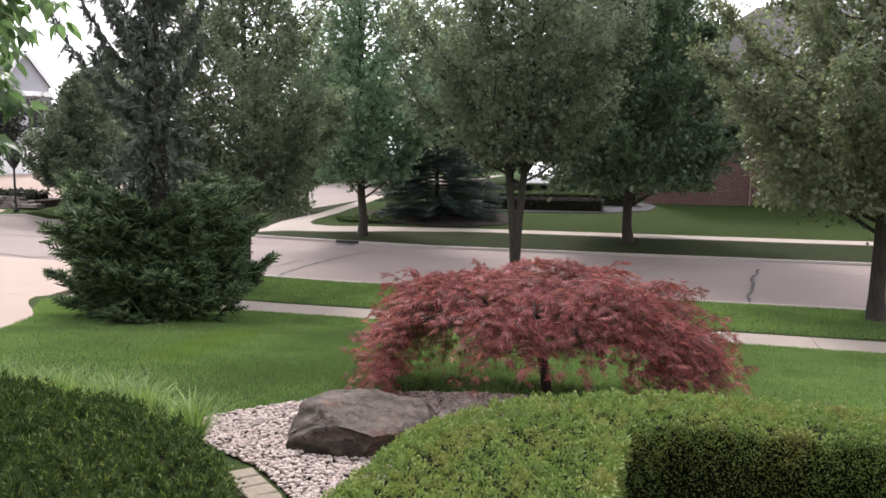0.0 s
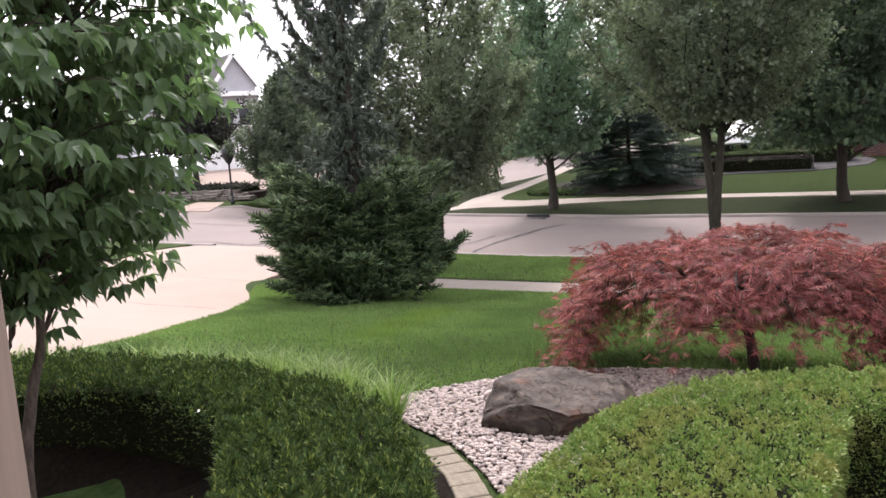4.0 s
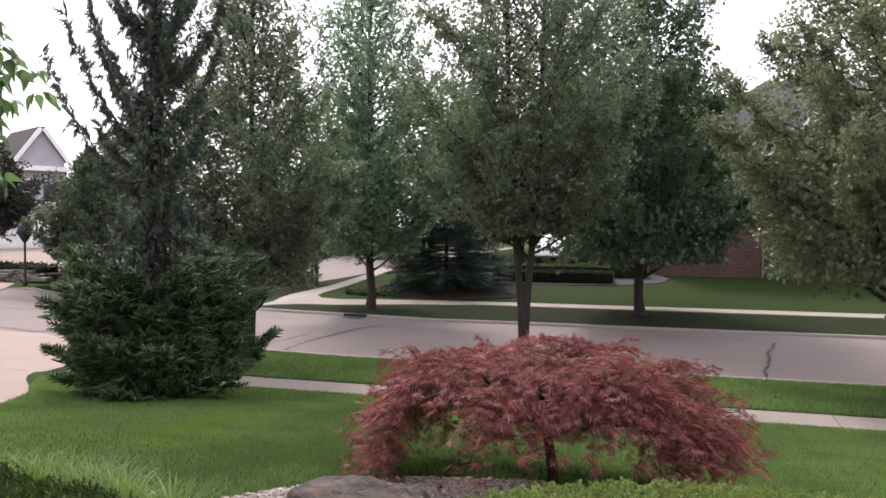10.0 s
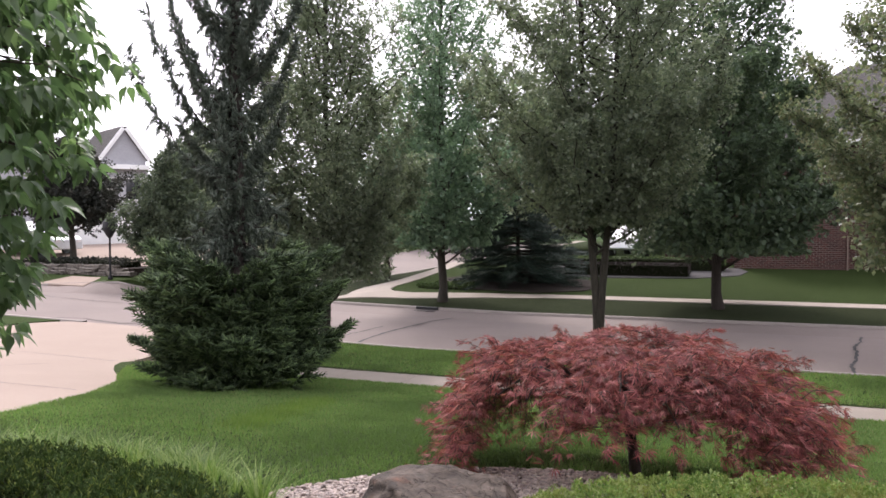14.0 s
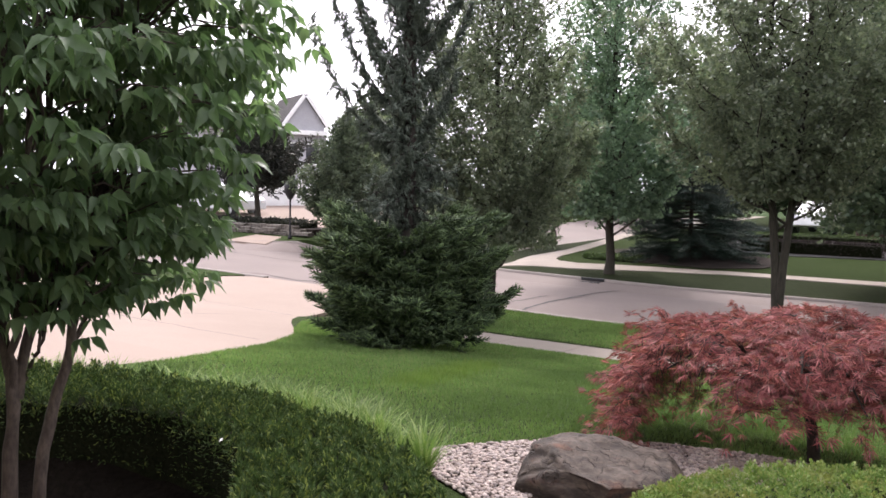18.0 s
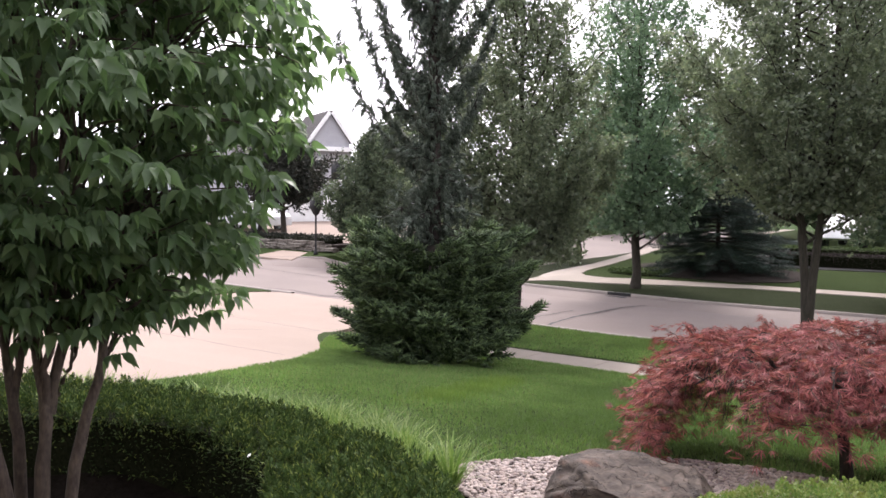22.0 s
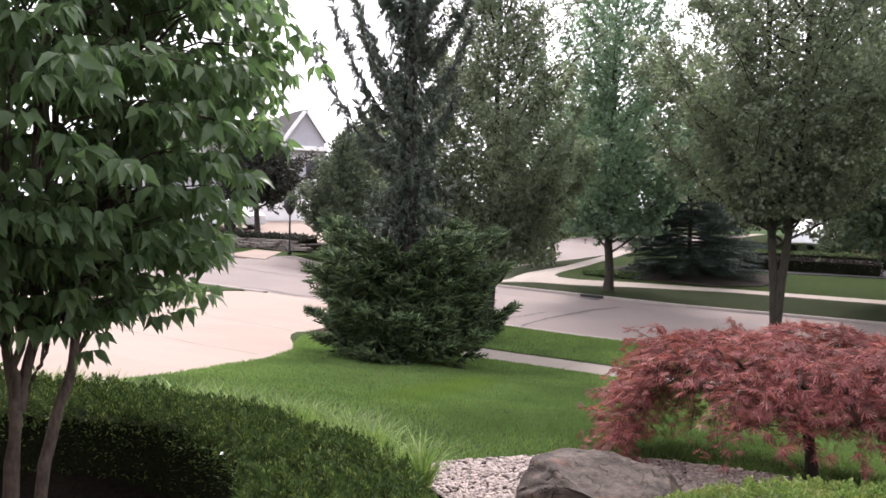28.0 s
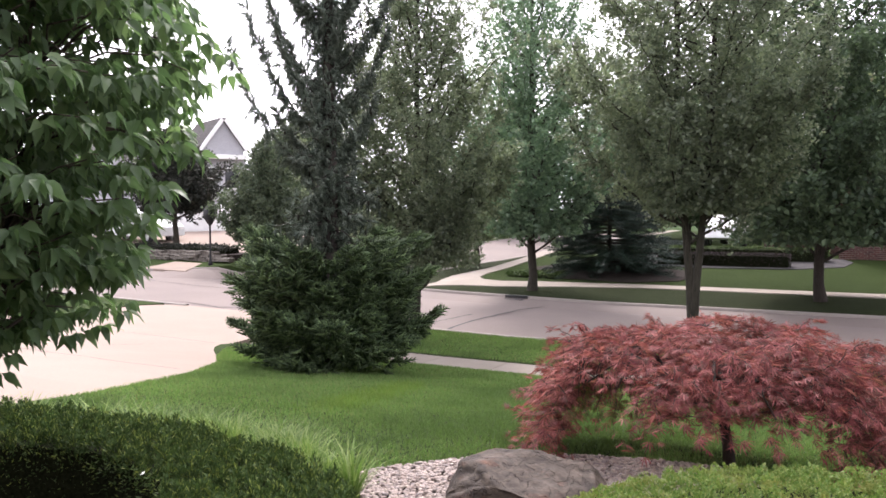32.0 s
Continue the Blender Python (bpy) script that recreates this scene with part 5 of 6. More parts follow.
tw, lp, lw = [], [], []
for k in range(900):
    tier = 1.62 + 0.23 * r.integers(0, 14) + r.normal(0, 0.06)
    aa = r.uniform(0, 2 * np.pi)
    e = np.interp(tier, [1.5, 1.65, 2.15, 2.6, 3.0, 3.5, 4.2, 4.8], [0.6, 0.76, 1.08, 1.48, 1.26, 1.08, 0.8, 0.4]) * (1 + 0.1 * math.sin(3 * aa + tier * 5) + 0.07 * math.sin(7 * aa - tier * 9))
    rr = e * math.sqrt(r.uniform(0.12, 1.0))
    c = np.array([0.12 + rr * math.cos(aa), 0.3 + rr * math.sin(aa), tier + 0.14 - 0.12 * (rr / e) ** 2])
    d = np.hypot(allh[:, 0] - c[0], allh[:, 1] - c[1]) + 1.4 * np.abs(allh[:, 2] - (c[2] - 0.25))
    p, rd = limb(allh[np.argmin(d)], c, 0.1, 0.008, 0.003, 5, 0.02, r)
    tw.append(tube(p, rd, 4))
    od = np.array([math.cos(aa), math.sin(aa), 0])
    m = 36
    ph = np.arange(m) * (2 * np.pi / 6) + np.repeat(r.uniform(0, 6, m // 6), 6) + r.normal(0, 0.2, m)
    flat = np.stack([np.cos(ph), np.sin(ph), 0 * ph], -1)
    pa, ps = r.uniform(0, 2 * np.pi, m // 6), np.sqrt(r.uniform(0, 1, m // 6)) * 0.27
    hub = np.repeat(np.stack([ps * np.cos(pa), ps * np.sin(pa), -0.9 * ps ** 2 + r.normal(0, 0.025, m // 6)], -1), 6, 0)
    lp.append(c + hub + flat * 0.018)
    lw.append(flat * 0.75 + od * 0.45 + r.normal(0, 0.16, (m, 3)) - np.array([0, 0, 1]) * r.uniform(0.35, 1.2, (m, 1)))
t = part("twig_mass", tw, "bark_smooth", dogwood)
t["kind"] = "stuff"
n = 1800
zi, ai = 1.75 + 2.6 * r.uniform(0, 1, n), r.uniform(0, 2 * np.pi, n)
ri = 0.85 * np.sqrt(r.uniform(0, 1, n))
lp.append(np.stack([0.1 + ri * np.cos(ai), 0.3 + ri * np.sin(ai), zi], -1))
lw.append(r.normal(0, 0.5, (n, 3)) - np.array([0, 0, 0.9]))
lp, lw = np.concatenate(lp), np.concatenate(lw)
ls = r.uniform(0.075, 0.12, len(lp))
BROAD_V = np.array([(0, 0, 0), (0.12, 0, 0.0), (0.26, -0.2, 0.08), (0.48, -0.235, 0.08), (0.8, -0.11, -0.03), (1.12, 0, -0.2), (0.8, 0.11, -0.03), (0.48, 0.235, 0.08), (0.26, 0.2, 0.08), (0.35, 0, -0.02), (0.7, 0, -0.04)])
BROAD_F = np.array([(1, 2, 9), (2, 3, 9), (3, 10, 9), (3, 4, 10), (4, 5, 10), (5, 6, 10), (6, 7, 10), (7, 9, 10), (7, 8, 9), (8, 1, 9), (0, 1, 9)])
eye_side = np.argsort(-(lp[:, 0] * 0.3 - lp[:, 1] - 0.5 * np.abs(lp[:, 2] - 2.0)))[:280]
others = np.setdiff1d(np.arange(len(lp)), eye_side)
t = part("foliage", smooth(mesh_of("foliage", [scatter(lp[others], lw[others], ls[others], BROAD_V, BROAD_F, r, 0.45)])), "leaf_dogwood", dogwood)
t["kind"] = "stuff"
leaf_me = smooth(mesh_of("leaf", [(BROAD_V, BROAD_F)]))
leaf_me.materials.append(MAT["leaf_dogwood"])
for i in eye_side:
    w = Vector(lw[i]).normalized()
    up = (Vector((0, 0, 1)) + Vector(r.normal(0, 0.45, 3))).normalized()
    yv = up.cross(w).normalized()
    zv = w.cross(yv)
    m = Matrix(((w.x, yv.x, zv.x, lp[i, 0]), (w.y, yv.y, zv.y, lp[i, 1]), (w.z, yv.z, zv.z, lp[i, 2]), (0, 0, 0, 1))) @ Matrix.Diagonal((ls[i], ls[i], ls[i], 1))
    part("leaf", leaf_me, None, dogwood, m=m)

# ---------------------------------------------------------------- across the street


def conifer_low(name, label, at, R, h, seed):
    """A broad low spruce: boughs down to the ground, tier on tier."""
    r = np.random.default_rng(seed)
    tr = thing(name, label, "shrub", (at[0], at[1], float(land(*at))))
    part("trunk", smooth(mesh_of("trunk", [tube([[0, 0, -0.1], [0, 0, h * 0.5], [0, 0, h * 0.97]], [0.1, 0.07, 0.01], 7)])), "bark_dark", tr)
    pp, ww, wood = [], [], []
    z = 0.12
    while z < h:
        reach0 = R * (1 - (z / h) ** 1.3) + 0.12
        for i in range(int(6 + 12 * reach0 / R)):
            a, reach = r.uniform(0, 2 * np.pi), reach0 * r.uniform(0.55, 1.12)
            d = np.array([math.cos(a), math.sin(a), r.uniform(-0.22, 0.06)])
            sd = np.array([-math.sin(a), math.cos(a), 0])
            wood.append(tube([[0, 0, z], d * reach * 0.5 + [0, 0, z + 0.05], d * reach + [0, 0, z]], [0.02, 0.012, 0.004], 4))
            for t in np.arange(0.25, 1, 0.17 / reach):
                b = d * reach * t + np.array([0, 0, z + 0.05 * math.sin(t * 3)])
                for sg in (-1, 0, 1):
                    for u in (0.0, 0.14):
                        w = d + sd * sg * 0.9 + r.normal(0, 0.2, 3)
                        pp.append(b + w * u * (1.2 - t) * 1.5)
                        ww.append(w)
        z += 0.14
    t = part("bough_mass", wood, "bark_dark", tr)
    t["kind"] = "stuff"
    t = part("needle_mass", [scatter(pp, ww, r.uniform(0.16, 0.26, len(pp)), *spray(7, 0.5, 0.09, 0.7), r, 0.7)], "needle_blue", tr)
    t["kind"] = "stuff"
    return tr


tagged(part("mulch_bed", drape([(-12.2, 29.4), (-10.5, 28.8), (-8.2, 28.8), (-6.6, 29.5), (-6.2, 30.6), (-6.9, 31.8), (-9.0, 32.6), (-11.5, 32.4), (-12.6, 31.0)], 0.7, 0.045, 0.08), "mulch"), "dark mulch bed round the low spruce", "mulch bed", kind="structure")
conifer_low("low_spruce", "broad low dark spruce on a mulch bed", (-9.5, 30.9), 2.8, 4.4, 91)
tagged(part("gravel_bed", drape([(-9.0, 32.9), (-6.5, 32.6), (-3.2, 32.9), (-1.6, 33.8), (-1.35, 34.9), (-1.7, 35.7), (-9.5, 37.0)], 0.7, 0.045, 0.08), "gravel"), "grey gravel bed before the brick house", "gravel bed", kind="structure")
hedge("ground_cover", "low leafy ground cover at the lawn corner", [(-13.0, 29.3), (-12.4, 30.4), (-11.4, 30.8), (-10.7, 30.0), (-10.7, 28.7), (-11.6, 28.5), (-12.6, 28.6)], 0.07, "leaf_hedge_far", 3600, 0.08, 95, 0.06, 0.05, category="ground cover")
hedge("barberry_hedge", "low flat-topped barberry hedge, dark purple", [(-8.3, 33.15), (-3.4, 33.15), (-3.4, 33.75), (-8.3, 33.75)], 0.5, "leaf_barberry", 5200, 0.06, 92, 0.06, 0.01)
hedge("low_hedge", "low clipped green hedge behind the barberry", [(-8.6, 34.75), (-2.2, 34.75), (-2.2, 35.35), (-8.6, 35.35)], 0.52, "leaf_hedge_far", 5200, 0.06, 93, 0.06, 0.01)


def house_brick():
    hs = thing("brick_house", "red brick house with a grey shingle roof behind trees", "house", (5.0, 36.0, 0.7))
    # main walls as thick slabs, front first
    front = part("wall", box(4.15, 0.3, 5.2, 0.0, (-4.83, 0.0, 0)), "brick", hs)
    part("wall", box(10.6, 0.3, 5.2, 0.0, (2.56, 0.45, 0)), "brick", hs)
    part("wall", box(0.3, 9.0, 5.2, 0.0, (-6.75, 4.66, 0)), "brick", hs)
    part("wall", box(0.3, 9.0, 5.2, 0.0, (7.7, 5.1, 0)), "brick", hs)
    part("wall", box(14.7, 0.3, 5.2, 0.0, (0.4, 9.3, 0)), "brick", hs)
    part("wall", box(3.2, 0.3, 2.7, 0.0, (-8.4, 2.9, 0)), "brick", hs)
    bm = bmesh.new()
    vs = [bm.verts.new(p) for p in ((-7.3, -0.6, 5.2), (8.2, -0.6, 5.2), (8.2, 10, 5.2), (-7.3, 10, 5.2), (-2.5, 4.7, 8.9), (3.5, 4.7, 8.9))]
    for f in ((0, 1, 5, 4), (1, 2, 5), (2, 3, 4, 5), (3, 0, 4), (3, 2, 1, 0)):
        bm.faces.new([vs[i] for i in f])
    bmesh.ops.recalc_face_normals(bm, faces=bm.faces)
    part("roof", bm, "shingle", hs)
    bm = bmesh.new()
    vs = [bm.verts.new(p) for p in ((-1.8, -0.3, 5.25), (2.4, -0.3, 5.25), (0.3, -0.3, 8.1), (-1.8, 4.2, 5.25), (2.4, 4.2, 5.25), (0.3, 4.2, 8.1))]
    for f in ((0, 1, 2), (1, 4, 5, 2), (3, 0, 2, 5), (4, 3, 5), (0, 3, 4, 1)):
        bm.faces.new([vs[i] for i in f])
    bmesh.ops.recalc_face_normals(bm, faces=bm.faces)
    part("gable", bm, "siding", hs)
    for s in (-1, 1):
        part("bargeboard", box(3.9, 0.12, 0.2, 0.01), "white_paint", hs, m=pose(0.3 + s * 1.2, -0.4, 6.62, 0, s * 53.6, 0))
    part("gutter", box(15.5, 0.13, 0.14, 0.02, (0.45, -0.66, 5.1)), "white_paint", hs)
    ds = part("downspout", box(0.05, 0.06, 1.35, 0.01, (-2.78, -0.2, 0.25)), "trim", hs)
    w = part("basement_window", box(0.72, 0.08, 0.4, 0.01, (1.03, 0.27, 0.26)), "glass", hs)
    part("sill", box(0.86, 0.16, 0.07, 0.01, (1.03, 0.22, 0.19)), "white_paint", w)
    part("meter_box", box(0.2, 0.12, 0.26, 0.02, (0.12, 0.24, 0.72)), "white_paint", hs)
    part("vent", box(0.17, 0.1, 0.1, 0.02, (-2.42, 0.25, 0.68)), "white_paint", hs)
    part("vent", box(0.06, 0.08, 0.16, 0.01, (-1.5, 0.26, 0.66)), "white_paint", hs)
    return hs


house_brick()


def wheel_on(vehicle, x, y, rad, wide, face):
    """A tyre on a rim; face: which side is outward."""
    w = part("wheel", smooth(mesh_of("wheel", [lathe([(rad * 0.62, -wide / 2), (rad * 0.95, -wide / 2), (rad, -wide * 0.3), (rad, wide * 0.3), (rad * 0.95, wide / 2), (rad * 0.62, wide / 2)], 24)])), "tyre", vehicle, "black rubber tyre", pose(x, y, rad, 90, 0, 0))
    part("rim", mesh_of("rim", [lathe([(0.0, 0.0), (rad * 0.2, 0.0), (rad * 0.6, -0.03), (rad * 0.63, face * wide * 0.48), (rad * 0.56, face * wide * 0.5)], 16)]), "silver", w)
    return w


def vehicle(name, label, at, turn, side, glass, width, wheels, rad, paint):
    """A vehicle from its side outline: body, glass house, wheels, lamps."""
    v = thing(name, label, "car", at, turn)
    bm = prism([(x, z) for x, z in side], width, -width / 2, 0.06)
    bmesh.ops.rotate(bm, cent=(0, 0, 0), matrix=Matrix.Rotation(radians(90), 3, "X"), verts=bm.verts)
    part("body", bm, paint, v)
    for s in (-1, 1):
        for g in glass:
            bm = prism(g, 0.02, 0, 0.0)
            bmesh.ops.rotate(bm, cent=(0, 0, 0), matrix=Matrix.Rotation(radians(90), 3, "X"), verts=bm.verts)
            bmesh.ops.translate(bm, vec=(0, s * (width / 2 + 0.004) + (0.01 if s > 0 else 0.01), 0), verts=bm.verts)
            part("window", bm, "glass", v)
        for wx in wheels:
            wheel_on(v, wx, s * (width / 2 - 0.1), rad, 0.24, s)
    x0, x1 = min(p[0] for p in side), max(p[0] for p in side)
    for s in (-1, 1):
        part("headlight", box(0.06, 0.3, 0.16, 0.02, (x1 - 0.02, s * (width / 2 - 0.25), 0.78)), "white_paint", v)
        part("mirror", box(0.12, 0.2, 0.15, 0.03, (0.75, s * (width / 2 + 0.12), 1.12)), paint, v)
    return v


PICKUP = [(-2.9, 0.45), (-2.85, 1.12), (-1.0, 1.15), (-0.92, 1.78), (-0.3, 1.88), (0.45, 1.84), (1.15, 1.22), (2.35, 1.1), (2.6, 0.92), (2.62, 0.42), (2.1, 0.4), (1.95, 0.78), (1.4, 0.78), (1.22, 0.4), (-1.35, 0.4), (-1.5, 0.78), (-2.05, 0.78), (-2.2, 0.42)]
vehicle("pickup_truck", "silver pickup truck parked before a white garage", (-37.1, 32.9, 1.1), 0, PICKUP, [[(-0.8, 1.22), (-0.75, 1.7), (-0.05, 1.76), (-0.05, 1.22)], [(0.02, 1.22), (0.02, 1.76), (0.42, 1.74), (0.92, 1.24)]], 1.9, (-1.78, 1.67), 0.38, "silver")
SEDAN = [(-2.2, 0.35), (-2.25, 0.85), (-1.5, 0.95), (-0.9, 1.4), (0.3, 1.42), (1.1, 0.98), (2.1, 0.82), (2.25, 0.4), (1.75, 0.32), (1.6, 0.66), (1.1, 0.66), (0.95, 0.32), (-1.0, 0.32), (-1.15, 0.66), (-1.65, 0.66), (-1.8, 0.32)]
vehicle("car", "white car parked behind the clipped hedges", (-6.5, 40.0, 1.25), -95, SEDAN, [[(-0.8, 1.0), (-0.72, 1.32), (-0.2, 1.36), (-0.2, 1.0)], [(-0.12, 1.0), (-0.12, 1.36), (0.28, 1.36), (0.85, 1.0)]], 1.75, (-1.4, 1.35), 0.32, "white_paint")


def house_gable():
    hs = thing("gabled_house", "pale two-storey house with white trim and garage", "house", (-39.95, 41.0, 1.0), 62)
    part("wall", box(12.0, 0.3, 5.4, 0, (-3.2, 0.15, 0)), "siding", hs)
    part("wall", box(0.3, 9.0, 5.4, 0, (2.65, 4.8, 0)), "siding", hs)
    part("wall", box(0.3, 9.0, 5.4, 0, (-9.05, 4.8, 0)), "siding", hs)
    part("wall", box(12.0, 0.3, 5.4, 0, (-3.2, 9.3, 0)), "siding", hs)
    bm = bmesh.new()
    vs = [bm.verts.new(p) for p in ((-9.7, -0.5, 5.4), (2.9, -0.5, 5.4), (2.9, 10, 5.4), (-9.7, 10, 5.4), (-7.0, 4.7, 7.3), (-1.2, 4.7, 7.3))]
    for f in ((0, 1, 5, 4), (1, 2, 5), (2, 3, 4, 5), (3, 0, 4), (3, 2, 1, 0)):
        bm.faces.new([vs[i] for i in f])
    bmesh.ops.recalc_face_normals(bm, faces=bm.faces)
    part("roof", bm, "shingle", hs)
    # the front gable over the garage
    bm = prism([(-0.3, 5.5), (2.5, 5.5), (2.5, 5.95), (1.1, 7.85), (-0.3, 5.95)], 0.3, -0.15)
    bmesh.ops.rotate(bm, cent=(0, 0, 0), matrix=Matrix.Rotation(radians(90), 3, "X"), verts=bm.verts)
    bmesh.ops.translate(bm, vec=(0, -0.25, 0), verts=bm.verts)
    part("gable_wall", bm, "siding", hs)
    for s in (-1, 1):
        part("gable_roof", box(2.6, 5.4, 0.12, 0.01), "shingle", hs, m=pose(1.1 + s * 0.8, 2.1, 6.92, 0, s * 53.6, 0))
        part("bargeboard", box(2.6, 0.1, 0.24, 0.01), "white_paint", hs, m=pose(1.1 + s * 0.76, -0.66, 6.78, 0, s * 53.6, 0))
    part("trim_band", box(3.2, 0.2, 0.3, 0.01, (1.1, -0.5, 5.3)), "white_paint", hs)
    for wx in (0.4, 1.8):
        w = part("window", box(0.9, 0.06, 1.3, 0.01, (wx, -0.02, 3.4)), "glass", hs)
        part("frame", box(1.1, 0.05, 0.1, 0.01, (wx, -0.06, 4.7)), "white_paint", w)
        part("sill", box(1.1, 0.08, 0.08, 0.01, (wx, -0.07, 3.32)), "white_paint", w)
    g = part("garage_door", box(4.9, 0.08, 2.15, 0.01, (-0.9, -0.05, 0.05)), "white_paint", hs)
    for i in range(4):
        part("door_panel", box(4.7, 0.03, 0.46, 0.01, (-0.9, -0.1, 0.1 + i * 0.53)), "white_paint", g)
    part("garage_surround", box(3.6, 0.1, 2.4, 0.01, (2.6, -0.06, 0.0)), "white_paint", hs)
    return hs


house_gable()

# the lamp post, the stone-edged bed and its plants
lamp = thing("lamp_post", "black cast lamp post with a lantern head", "lamp post", (-25.8, 26.8, float(land(-25.8, 26.8))))
part("post", smooth(mesh_of("post", [lathe([(0.0, 0), (0.1, 0), (0.1, 0.12), (0.06, 0.2), (0.045, 0.3), (0.04, 1.7), (0.055, 1.74), (0.0, 1.76)], 12)])), "black_metal", lamp)
lan = part("lantern", mesh_of("lantern", [lathe([(0.06, 1.74), (0.12, 1.8), (0.26, 2.05), (0.29, 2.2), (0.26, 2.42), (0.1, 2.55), (0.04, 2.6), (0.0, 2.68)], 6)]), "black_metal", lamp)
part("finial", smooth(mesh_of("finial", [lathe([(0.0, 2.64), (0.035, 2.68), (0.03, 2.73), (0.0, 2.76)], 8)])), "black_metal", lan)
stone_bed = thing("stone_edge", "low dry-stacked stone edge round a planted bed", "stone wall", (-29.1, 27.5, float(land(-29.1, 27.5))))
r = np.random.default_rng(101)
for row in range(3):
    x = -3.1 + 0.2 * row
    while x < 2.9 - 0.3 * row:
        w = r.uniform(0.3, 1.0)
        bm = box(w, r.uniform(0.35, 0.55), r.uniform(0.11, 0.16), 0.03)
        for v in bm.verts:
            v.co += Vector(r.normal(0, 0.022, 3))
        part("stone", bm, "stone", stone_bed, m=pose(x + w / 2, 0.14 * row + r.uniform(-0.08, 0.08) + 0.012 * x ** 2, row * 0.135 - 0.02, 0, r.uniform(-3, 3), r.uniform(-7, 7)))
        x += w + r.uniform(0.0, 0.05)
tagged(part("raised_bed", drape([(-31.8, 27.9), (-25.6, 27.95), (-25.2, 29.0), (-32.4, 29.2)], 1, 0.3, 0.4), "mulch"), "raised planting bed behind the stone edge", "planting bed", kind="structure")
hedge("ground_shrubs", "low dark shrubs filling the raised bed", [(-32.4, 28.1), (-26.2, 28.1), (-26.0, 28.9), (-32.6, 29.0)], 0.55, "leaf_plum", 3600, 0.1, 102, 0.2, 0.08, category="shrubs")
drain = thing("storm_drain", "dark iron storm drain in the far kerb", "drain", (-10.86, 25.05, -0.03))
part("grate_frame", box(0.72, 0.34, 0.03, 0.006), "black_metal", drain)
for i in range(7):
    part("grate_bar", box(0.03, 0.3, 0.015, 0.003, (-0.3 + i * 0.1, 0, 0.03)), "black_metal", drain)
part("kerb_box", box(0.8, 0.1, 0.14, 0.02, (0, 0.2, 0.0)), "black_metal", drain)

# trees well behind the houses
r = np.random.default_rng(111)
for i, (x, y, h, rad, mt) in enumerate(((-24, 56, 11, 4.0, "leaf_far"), (-14.5, 50, 10, 3.8, "leaf_green"), (-9, 55, 13, 4.5, "leaf_far"), (-2, 52, 12, 4.2, "leaf_maple"), (6, 56, 13, 4.5, "leaf_far"), (13, 52, 12, 4.5, "leaf_maple"), (-46, 58, 10, 4.5, "leaf_far"), (-53, 46, 10, 4.2, "leaf_green"), (-19.5, 66, 9, 4.5, "leaf_green"), (20, 44, 12, 4.5, "leaf_far"), (-12.3, 43, 5.5, 3.0, "leaf_far"), (-9.8, 46, 7, 3.2, "leaf_maple"))):
    street_tree("background_tree", "tall leafy tree behind the houses", (x, y), h, 0.2, (1.2, h, rad, 0.5), mt, 300, 24, 0.3, 200 + i, group="trees behind the houses")

# ---------------------------------------------------------------- the porch behind and beside the eye
tagged(part("porch_floor", box(9, 2.9, 0.35, 0.01, (2.4, -0.75, 0.98)), "concrete_walk"), "concrete porch floor", "floor", kind="structure")
# unseen wall added to block sky behind the eye; pale to bounce some back
tagged(part("unseen_house_wall", box(30, 0.3, 4.2, 0, (-1.0, -2.35, 0.6)), "plaster"), "unseen plain house wall, added to cut sky light from behind", "wall", kind="structure")
# unseen roof, added and sized for how much sky it blocks
bm = bmesh.new()
vs = [bm.verts.new(p) for p in ((-16.6, -1.7, 4.8), (14.6, -1.7, 4.8), (14.6, -14.0, 4.8), (-16.6, -14.0, 4.8), (-10.0, -7.8, 8.2), (8.0, -7.8, 8.2))]
for f in ((0, 1, 5, 4), (1, 2, 5), (2, 3, 4, 5), (3, 0, 4), (3, 2, 1, 0)):
    bm.faces.new([vs[i] for i in f])
bmesh.ops.recalc_face_normals(bm, faces=bm.faces)
tagged(part("roof_house", bm, "shingle"), "unseen dark shingle roof, added to block sky light from behind", "roof", kind="structure")
# unseen ceiling added to dim porch-facing sides; white to bounce light onto the post
tagged(part("unseen_porch_ceiling", box(9.6, 2.9, 0.2, 0.01, (2.2, -0.82, 4.02)), "white_paint"), "unseen white porch ceiling, added to block and bounce light", "ceiling", kind="structure")
post = thing("porch_post", "brown rough-sawn wooden porch post with smooth corner board", "post", (-0.506, 0.377, 1.33), 45)
part("board", box(0.2, 0.024, 2.67, 0.003, (-0.119, 0.012, 0)), "cedar", post)
part("side_board", box(0.019, 0.2, 2.67, 0.002, (-0.0085, 0.1, 0)), "trim", post, "smooth brown corner board")
part("board", box(0.2, 0.024, 2.67, 0.003, (-0.119, 0.19, 0)), "cedar", post)
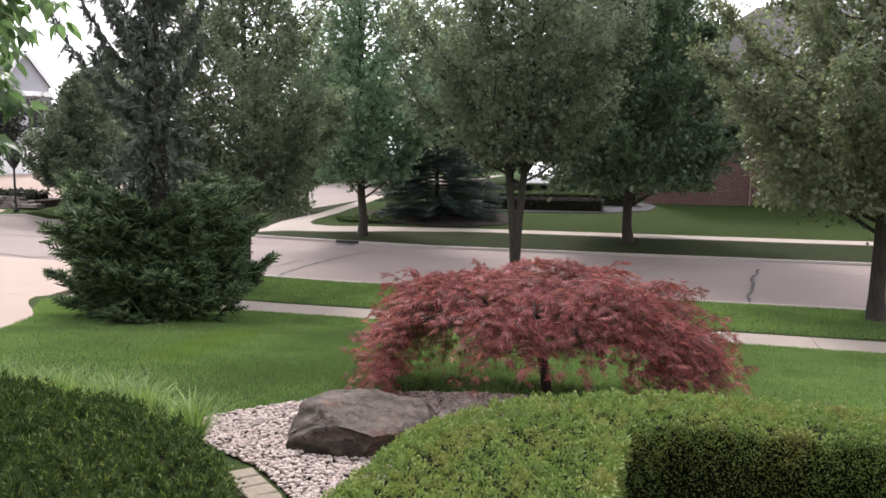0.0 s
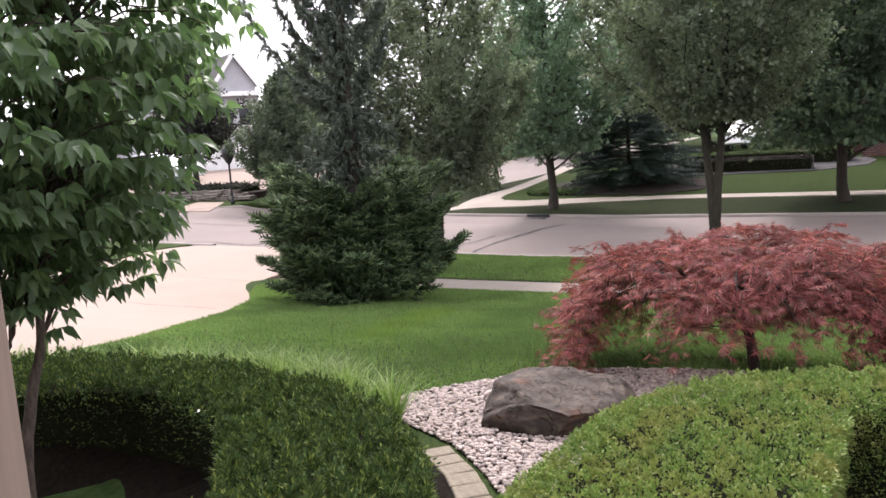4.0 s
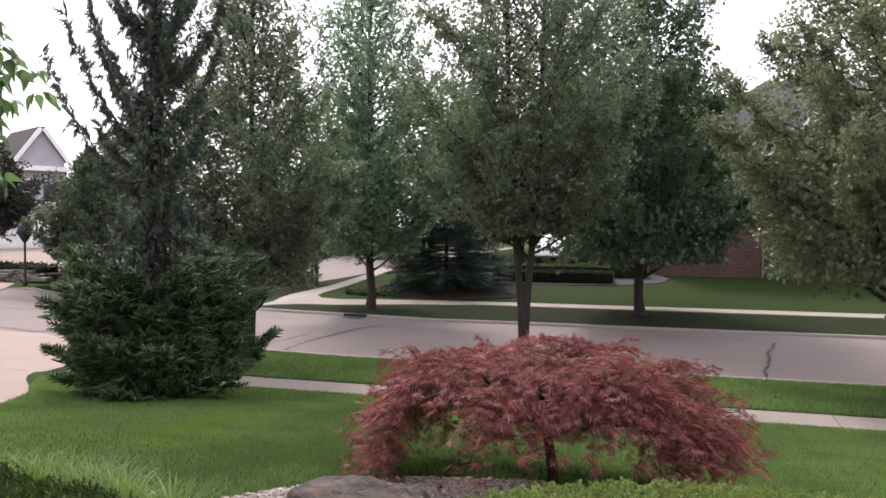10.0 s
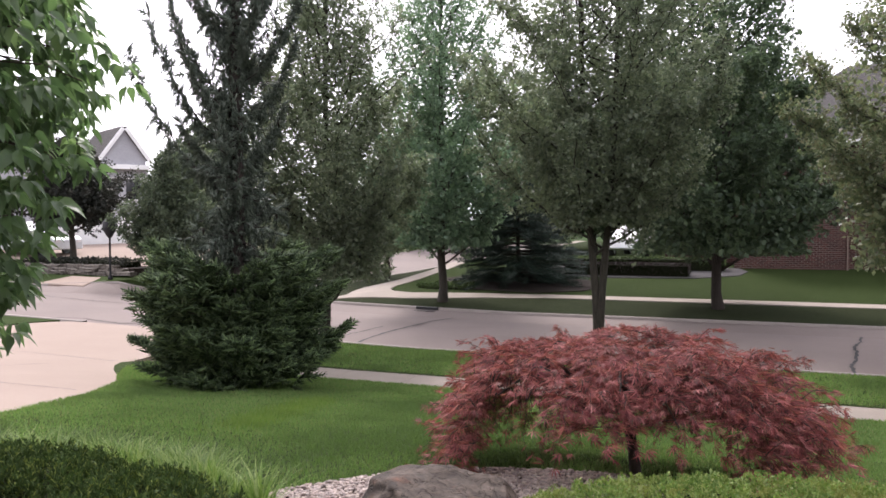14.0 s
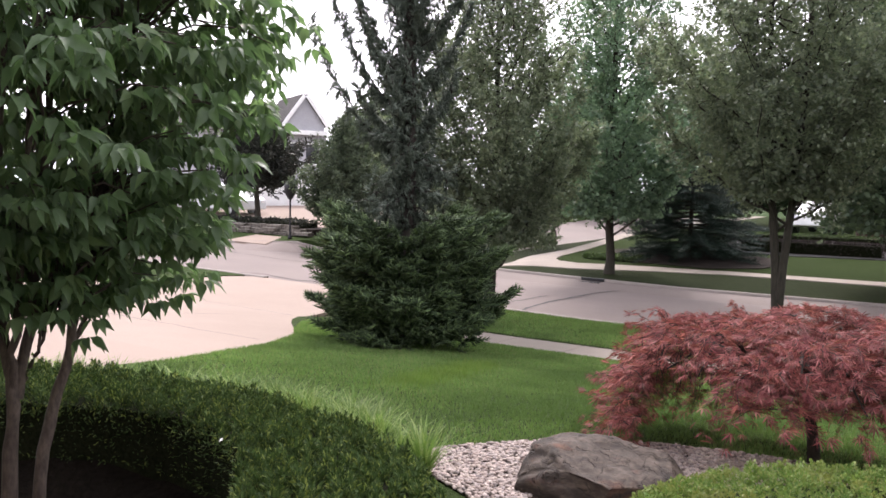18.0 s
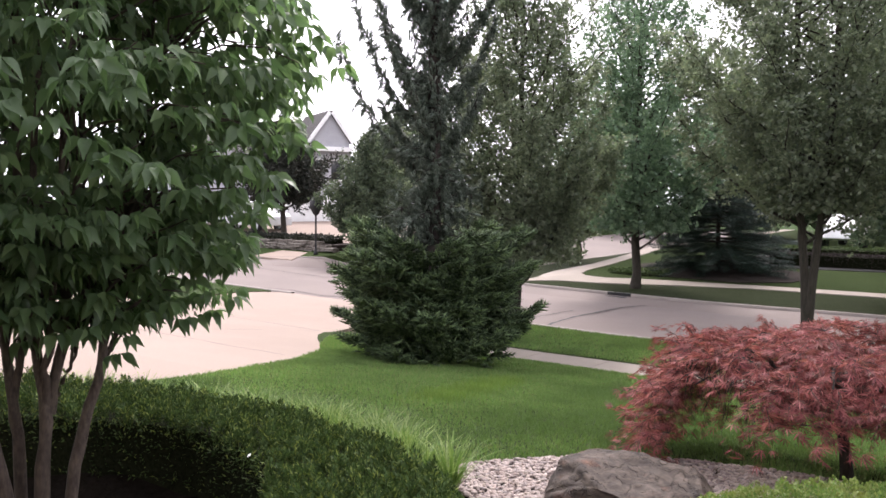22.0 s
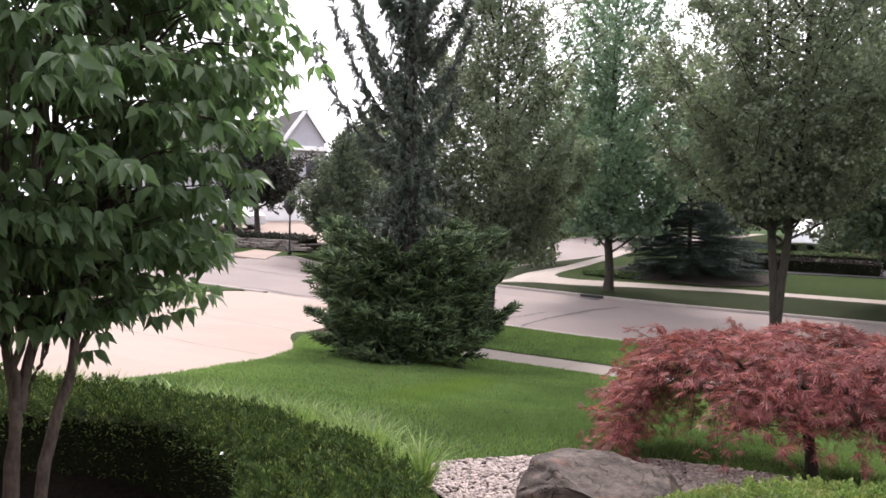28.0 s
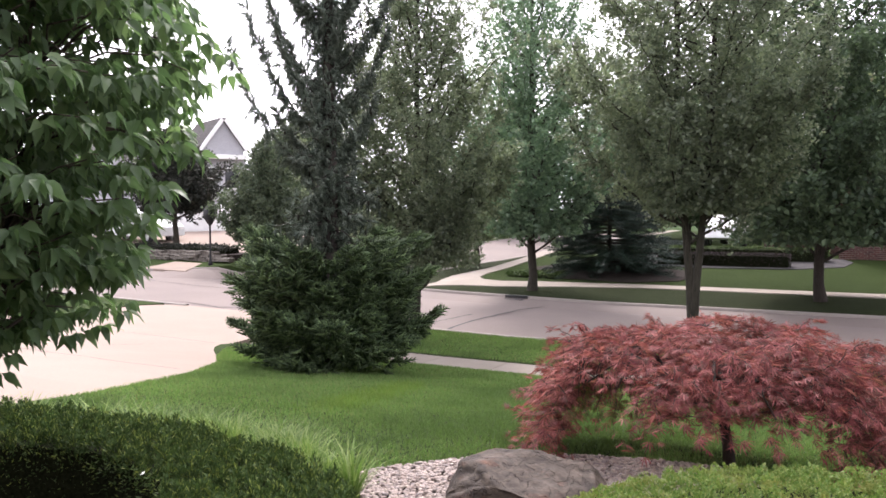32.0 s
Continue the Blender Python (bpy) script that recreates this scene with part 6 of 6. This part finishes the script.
part("side_board", box(0.019, 0.2, 2.67, 0.002, (-0.2295, 0.1, 0)), "trim", post, "smooth brown corner board")

# ---------------------------------------------------------------- mown grass
def blades(poly, n, hgt, r, skip=(), at=None):
    q = spots(poly, n, r) if at is None else at
    for s in skip:
        q = q[~inside(q[:, 0], q[:, 1], s)]
    n = len(q)
    z = land(q[:, 0], q[:, 1]) + 0.015
    a = r.uniform(0, 2 * np.pi, n)
    h = hgt * r.uniform(0.6, 1.3, n)
    w = 0.0045 * r.uniform(0.8, 1.4, n) * (1 + (q[:, 1] - 5) * 0.06)
    lean = r.normal(0, 0.35, (n, 2)) * h[:, None]
    dx, dy = np.cos(a) * w, np.sin(a) * w
    V = np.stack([np.stack([q[:, 0] - dx, q[:, 1] - dy, z], -1), np.stack([q[:, 0] + dx, q[:, 1] + dy, z], -1), np.column_stack([q + lean, z + h])], 1)
    return (V.reshape(-1, 3), np.arange(n * 3).reshape(-1, 3))


r = np.random.default_rng(121)
near_area = [(-10.3, 10.95), (-9.5, 10.1), (-8.5, 8.5), (-7.9, 7.0), (-7.8, 4.6), (-5.5, 4.6), (-3.6, 4.9), (-1.0, 5.0), (5.2, 4.9), (6.5, 9.0), (8.0, 13.55), (-12.0, 13.55), (-11.3, 12.2)]
g = tagged(part("grass", [blades(near_area, 360000, 0.042, r, (BED, [(-5.2, 4.5), (-3.3, 4.9), (-2.8, 4.6), (-2.0, 3.8), (-2.0, 3.0), (-5.2, 3.0)]))], "blade"), "short mown green lawn grass", "grass", kind="stuff")
g = tagged(part("grass", [blades([(-12.3, 14.72), (9, 14.72), (9, 17.62), (-13.3, 17.62)], 90000, 0.06, r)], "blade"), "short green grass on the verge", "grass", kind="stuff")
t = r.uniform(0, 1, 3000)
q = np.column_stack([-5.15 - 0.75 * t, 7.2 + 2.9 * t]) + r.normal(0, 1, (3000, 2)) * np.array([0.14, 0.2])
g = tagged(part("grass_patch", [blades(None, 0, 0.08, r, at=q)], "blade_long"), "paler longer grass left between mown stripes", "grass", kind="stuff")
